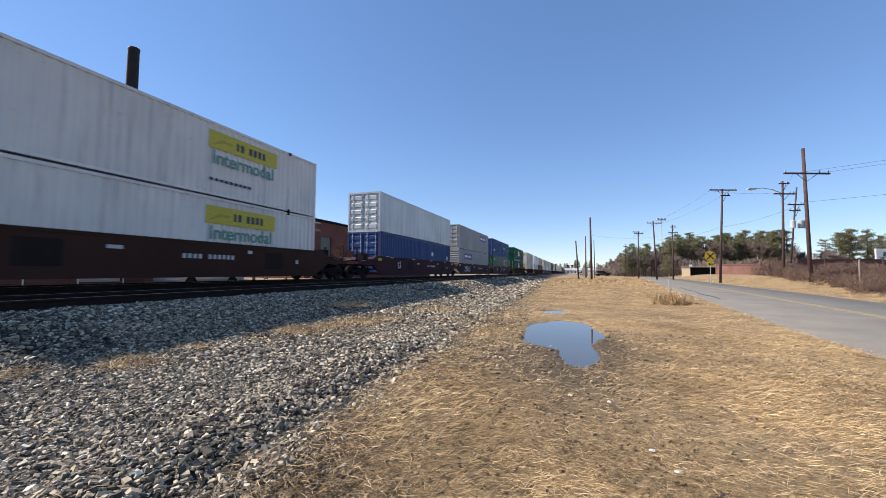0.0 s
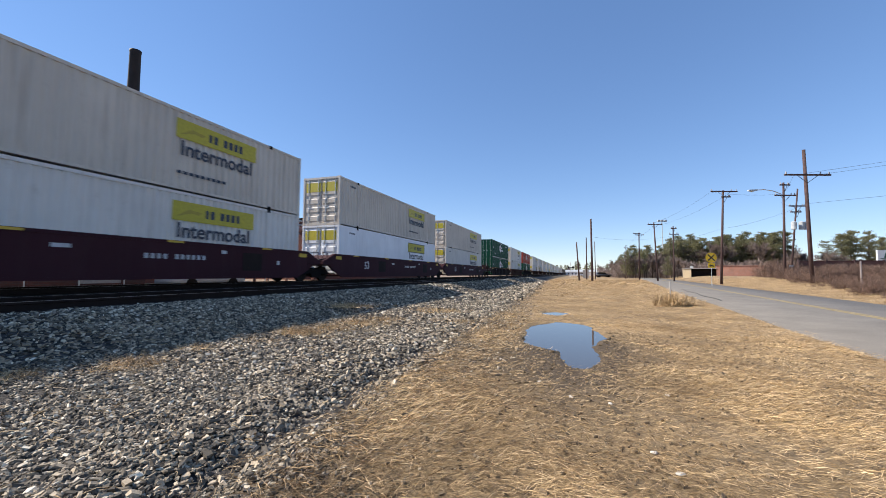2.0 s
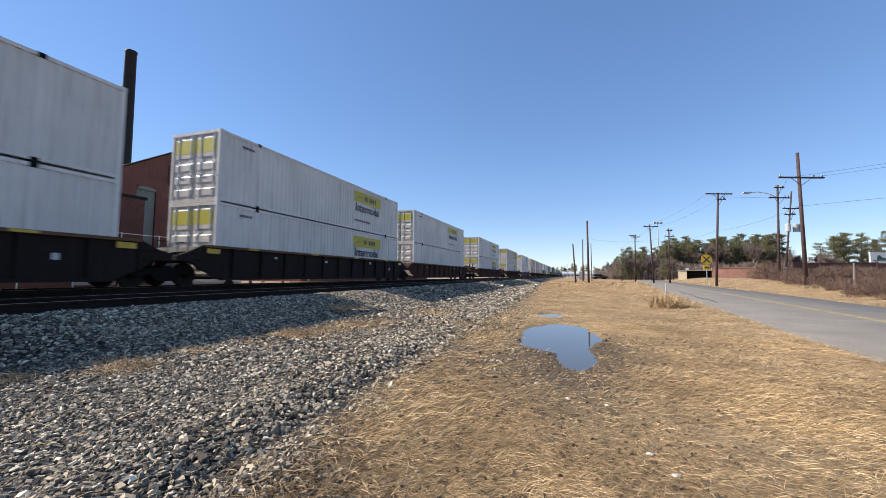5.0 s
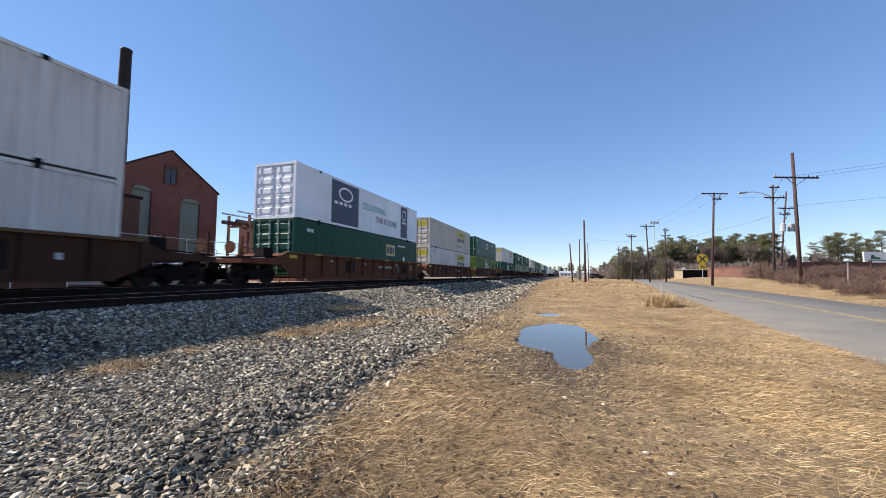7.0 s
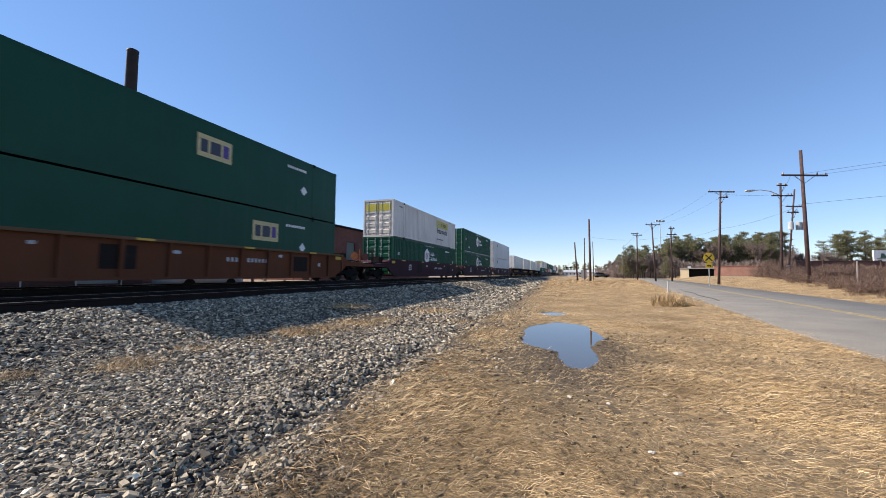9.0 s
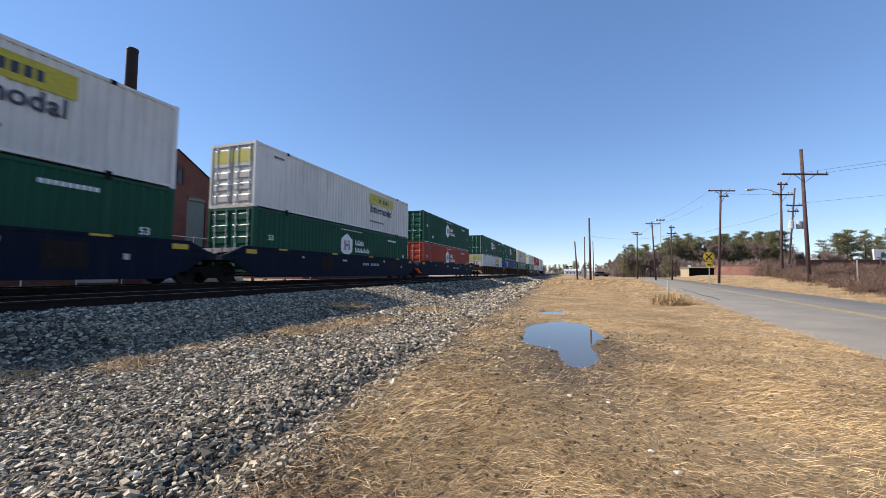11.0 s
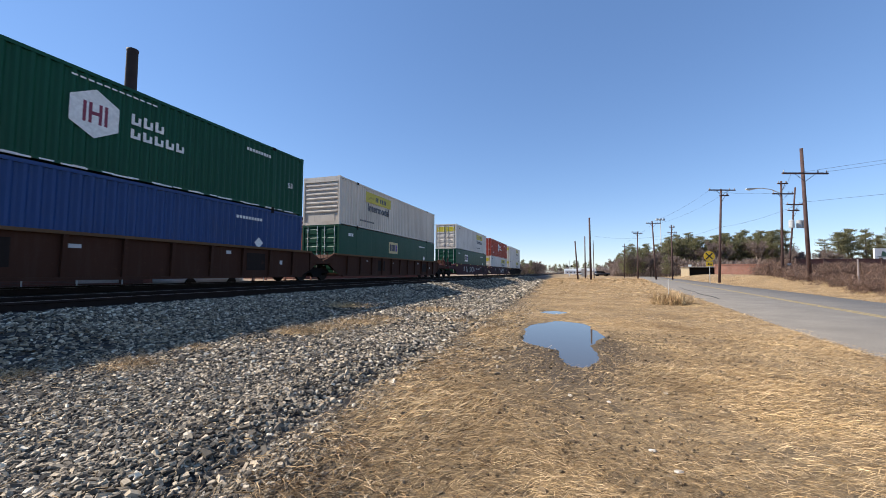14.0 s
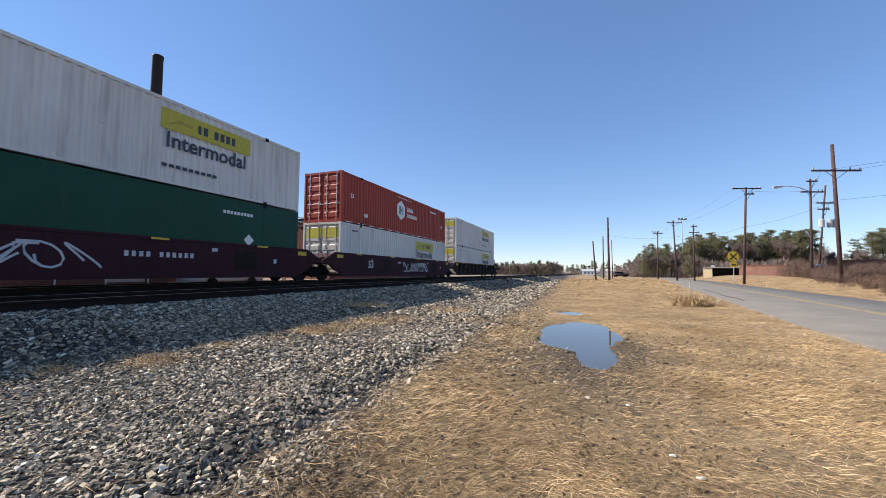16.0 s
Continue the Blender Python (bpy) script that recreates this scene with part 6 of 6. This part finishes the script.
def dead_grass():
    r = np.random.default_rng(51)
    base, way, ln, wd = [], [], [], []

    def lay(x, y, lo, hi, w, up, bias=0.6):
        k = len(x)
        a = bias * 1.5 * hum(x, y, 1.6, 0.9) + r.normal(0, 0.85, k) - 0.6
        el = np.abs(r.normal(up, 0.26, k))
        base.append(np.stack([x, y, height(x, y) + r.uniform(0.0, 0.02, k)], 1))
        way.append(np.stack([np.cos(a) * np.cos(el), np.sin(a) * np.cos(el), np.sin(el)], 1))
        ln.append(r.uniform(lo, hi, k)), wd.append(w * r.uniform(0.6, 1.4, k))

    for x0, x1, y0, y1, per, lo, hi, w in ((-2.0, 3.6, 0.8, 2.6, 8800, 0.025, 0.13, 0.0020), (-2.0, 4.6, 2.6, 5, 5200, 0.025, 0.115, 0.0024), (-2.0, 5, 5, 9, 2900, 0.02, 0.075, 0.0027),
                                           (-2.4, 6.4, 9, 18, 1100, 0.02, 0.06, 0.004), (-3.2, 9, 18, 40, 130, 0.07, 0.18, 0.011), (-4, 12, 40, 80, 16, 0.12, 0.35, 0.045)):
        k = int((x1 - x0) * (y1 - y0) * per)
        x, y = r.uniform(x0, x1, k), r.uniform(y0, y1, k)
        e = gravel_edge(y) + 0.22 * hum(x, y, 1.7, 0.3)
        keep = (r.random(k) < np.clip((x - e) / 0.8 + 0.35, 0.05, 1)) & (road_off(x, y) < -2.82 + 0.75 * np.exp(-y / 11) + 0.1 * hum(x, y, 2.0, 1.0))
        pd = puddle_depth(x, y)
        mud = np.exp(-((x + 0.12) / 0.8) ** 2 - ((y - 4.9) / 1.7) ** 2)
        keep &= (pd < -0.15) & (r.random(k) > 0.9 * mud)
        thin = 0.5 + 0.5 * np.clip(hum(x, y, 1.3, 0.5) + 0.3 * hum(x, y, 4.1, 0.2), -1, 1)
        bare = np.clip(1.15 - 0.16 * y, 0, 0.75) * step(2.6, 0.4, x)
        keep &= r.random(k) < (0.30 + 0.70 * thin) * (1 - 0.2 * bare)
        lay(x[keep], y[keep], lo, hi, w, 0.28)
    # a drift of long straws along the stones' edge
    k = 4500
    y = 1.2 + 9 * r.random(k) ** 1.4
    x = gravel_edge(y) + 0.45 + r.normal(0, 0.3, k) + 0.2 * hum(y, y, 1.3, 0.2)
    ok = puddle_depth(x, y) < -0.2
    lay(x[ok], y[ok], 0.08, 0.24, 0.0038, 0.18, 0.3)
    # stray straws among the stones
    k = 2600
    x, y = r.uniform(-6, -1.2, k), r.uniform(0.9, 9, k)
    lay(x, y, 0.06, 0.22, 0.004, 0.15)
    # verge beyond the road
    k = 30000
    y = r.uniform(8, 75, k)
    x = 5.38 + 0.1213 * y + r.uniform(3.0, 9.0, k)
    lay(x, y, 0.06, 0.16, 0.007, 0.4)
    me = blades_mesh("dead_grass", np.concatenate(base), np.concatenate(way), np.concatenate(ln), np.concatenate(wd), r.uniform(0, 0.25, sum(map(len, base))), STRAW, 52)
    tagged(new("dead_grass", me), "matted straw-coloured dead grass", "grass", kind="stuff")


dead_grass()


def crumbs():
    """Clods and pebbles in the bare trodden soil."""
    r = np.random.default_rng(57)
    k = 5500
    x, y = np.where(r.random(k) < 0.55, r.normal(-0.05, 0.75, k), r.uniform(-1.9, 3.5, k)), r.uniform(0.9, 7.5, k)
    keep = (puddle_depth(x, y) < 0.02) & (np.abs(road_off(x, y)) > 3.1)
    x, y = x[keep], y[keep]
    mat = leafy("soil_clods", (0.09, 0.064, 0.036), (0.28, 0.205, 0.12), 0.95)
    ob = new("soil_crumbs", stones_mesh("soil_crumbs", x, y, 0.013 * np.exp(r.normal(0, 0.45, len(x))) * (0.7 + 0.12 * y), mat, 58))
    tagged(ob, "brown crumbs of trodden soil in dead grass", "soil", kind="stuff")


crumbs()


def tuft(x, y, w, d, tall, count, seed):
    r = np.random.default_rng(seed)
    bx, by = r.normal(0, w * 0.4, count), r.normal(0, d * 0.4, count)
    a, el = r.uniform(0, math.tau, count), np.clip(r.normal(0.95 if tall > 0.4 else 0.38, 0.35, count), 0.05, 1.5)
    base = np.stack([bx, by, np.zeros(count)], 1)
    way = np.stack([np.cos(a) * np.cos(el), np.sin(a) * np.cos(el), np.sin(el)], 1)
    wid = 0.004 * max(1.0, y / 4)
    ob = new("grass_tuft", blades_mesh("grass_tuft", base, way, r.uniform(0.4, 1.1, count) * tall, r.uniform(0.7, 1.3, count) * wid, r.uniform(0.1, 0.5, count), STRAW, seed))
    ob.matrix_world = pose(x, y, float(height(x, y)) - 0.01)
    tagged(ob, "clump of tall dry straw-coloured grass", "grass tuft", "dry grass tufts", "stuff")


tuft(3.05, 14.8, 0.5, 0.45, 0.62, 1700, 61)
tuft(3.65, 15.0, 0.5, 0.4, 0.22, 400, 62)
for i, (tx, ty, tw, th, tn) in enumerate(((-4.65, 2.85, 0.42, 0.14, 700), (-4.75, 3.7, 0.35, 0.10, 400), (-4.45, 5.3, 0.5, 0.18, 700), (-4.3, 6.0, 0.5, 0.15, 700),
                                          (-4.2, 6.8, 0.6, 0.18, 800), (-4.1, 7.6, 0.5, 0.14, 500), (-3.65, 9.9, 0.8, 0.16, 900), (-2.4, 8.0, 0.5, 0.12, 500),
                                          (-5.0, 2.1, 0.3, 0.10, 300), (-4.5, 4.5, 0.4, 0.09, 300), (-5.6, 8.2, 0.8, 0.15, 700))):
    tuft(tx, ty, tw * 1.25, tw * 0.8, th * 1.35, int(tn * 1.5), 70 + i)


def litter():
    """Pale stones and a scrap lying on the grass."""
    r = random.Random(3)
    mat = plain("pale_stone", (0.62, 0.57, 0.48), 0.8)
    for x, y, s in ((-0.06, 1.87, 0.022), (0.42, 2.6, 0.018), (-0.05, 3.5, 0.022), (0.25, 3.45, 0.018), (0.75, 3.9, 0.018), (-0.35, 3.9, 0.02), (0.5, 2.35, 0.02)):
        bm = bmesh.new()
        bmesh.ops.create_icosphere(bm, subdivisions=2, radius=s)
        for v in bm.verts:
            v.co = Vector((v.co.x * 1.3, v.co.y * 0.9, v.co.z * 0.45)) * r.uniform(0.85, 1.1)
        ob = part("pale_stone", bm, mat)
        ob.matrix_world = pose(x, y, float(height(x, y)) + s * 0.3, 0, 0, r.uniform(0, 180))
        tagged(ob, "pale flat stone lying in dead grass", "stone", "pale stones in the grass")


litter()


motions()
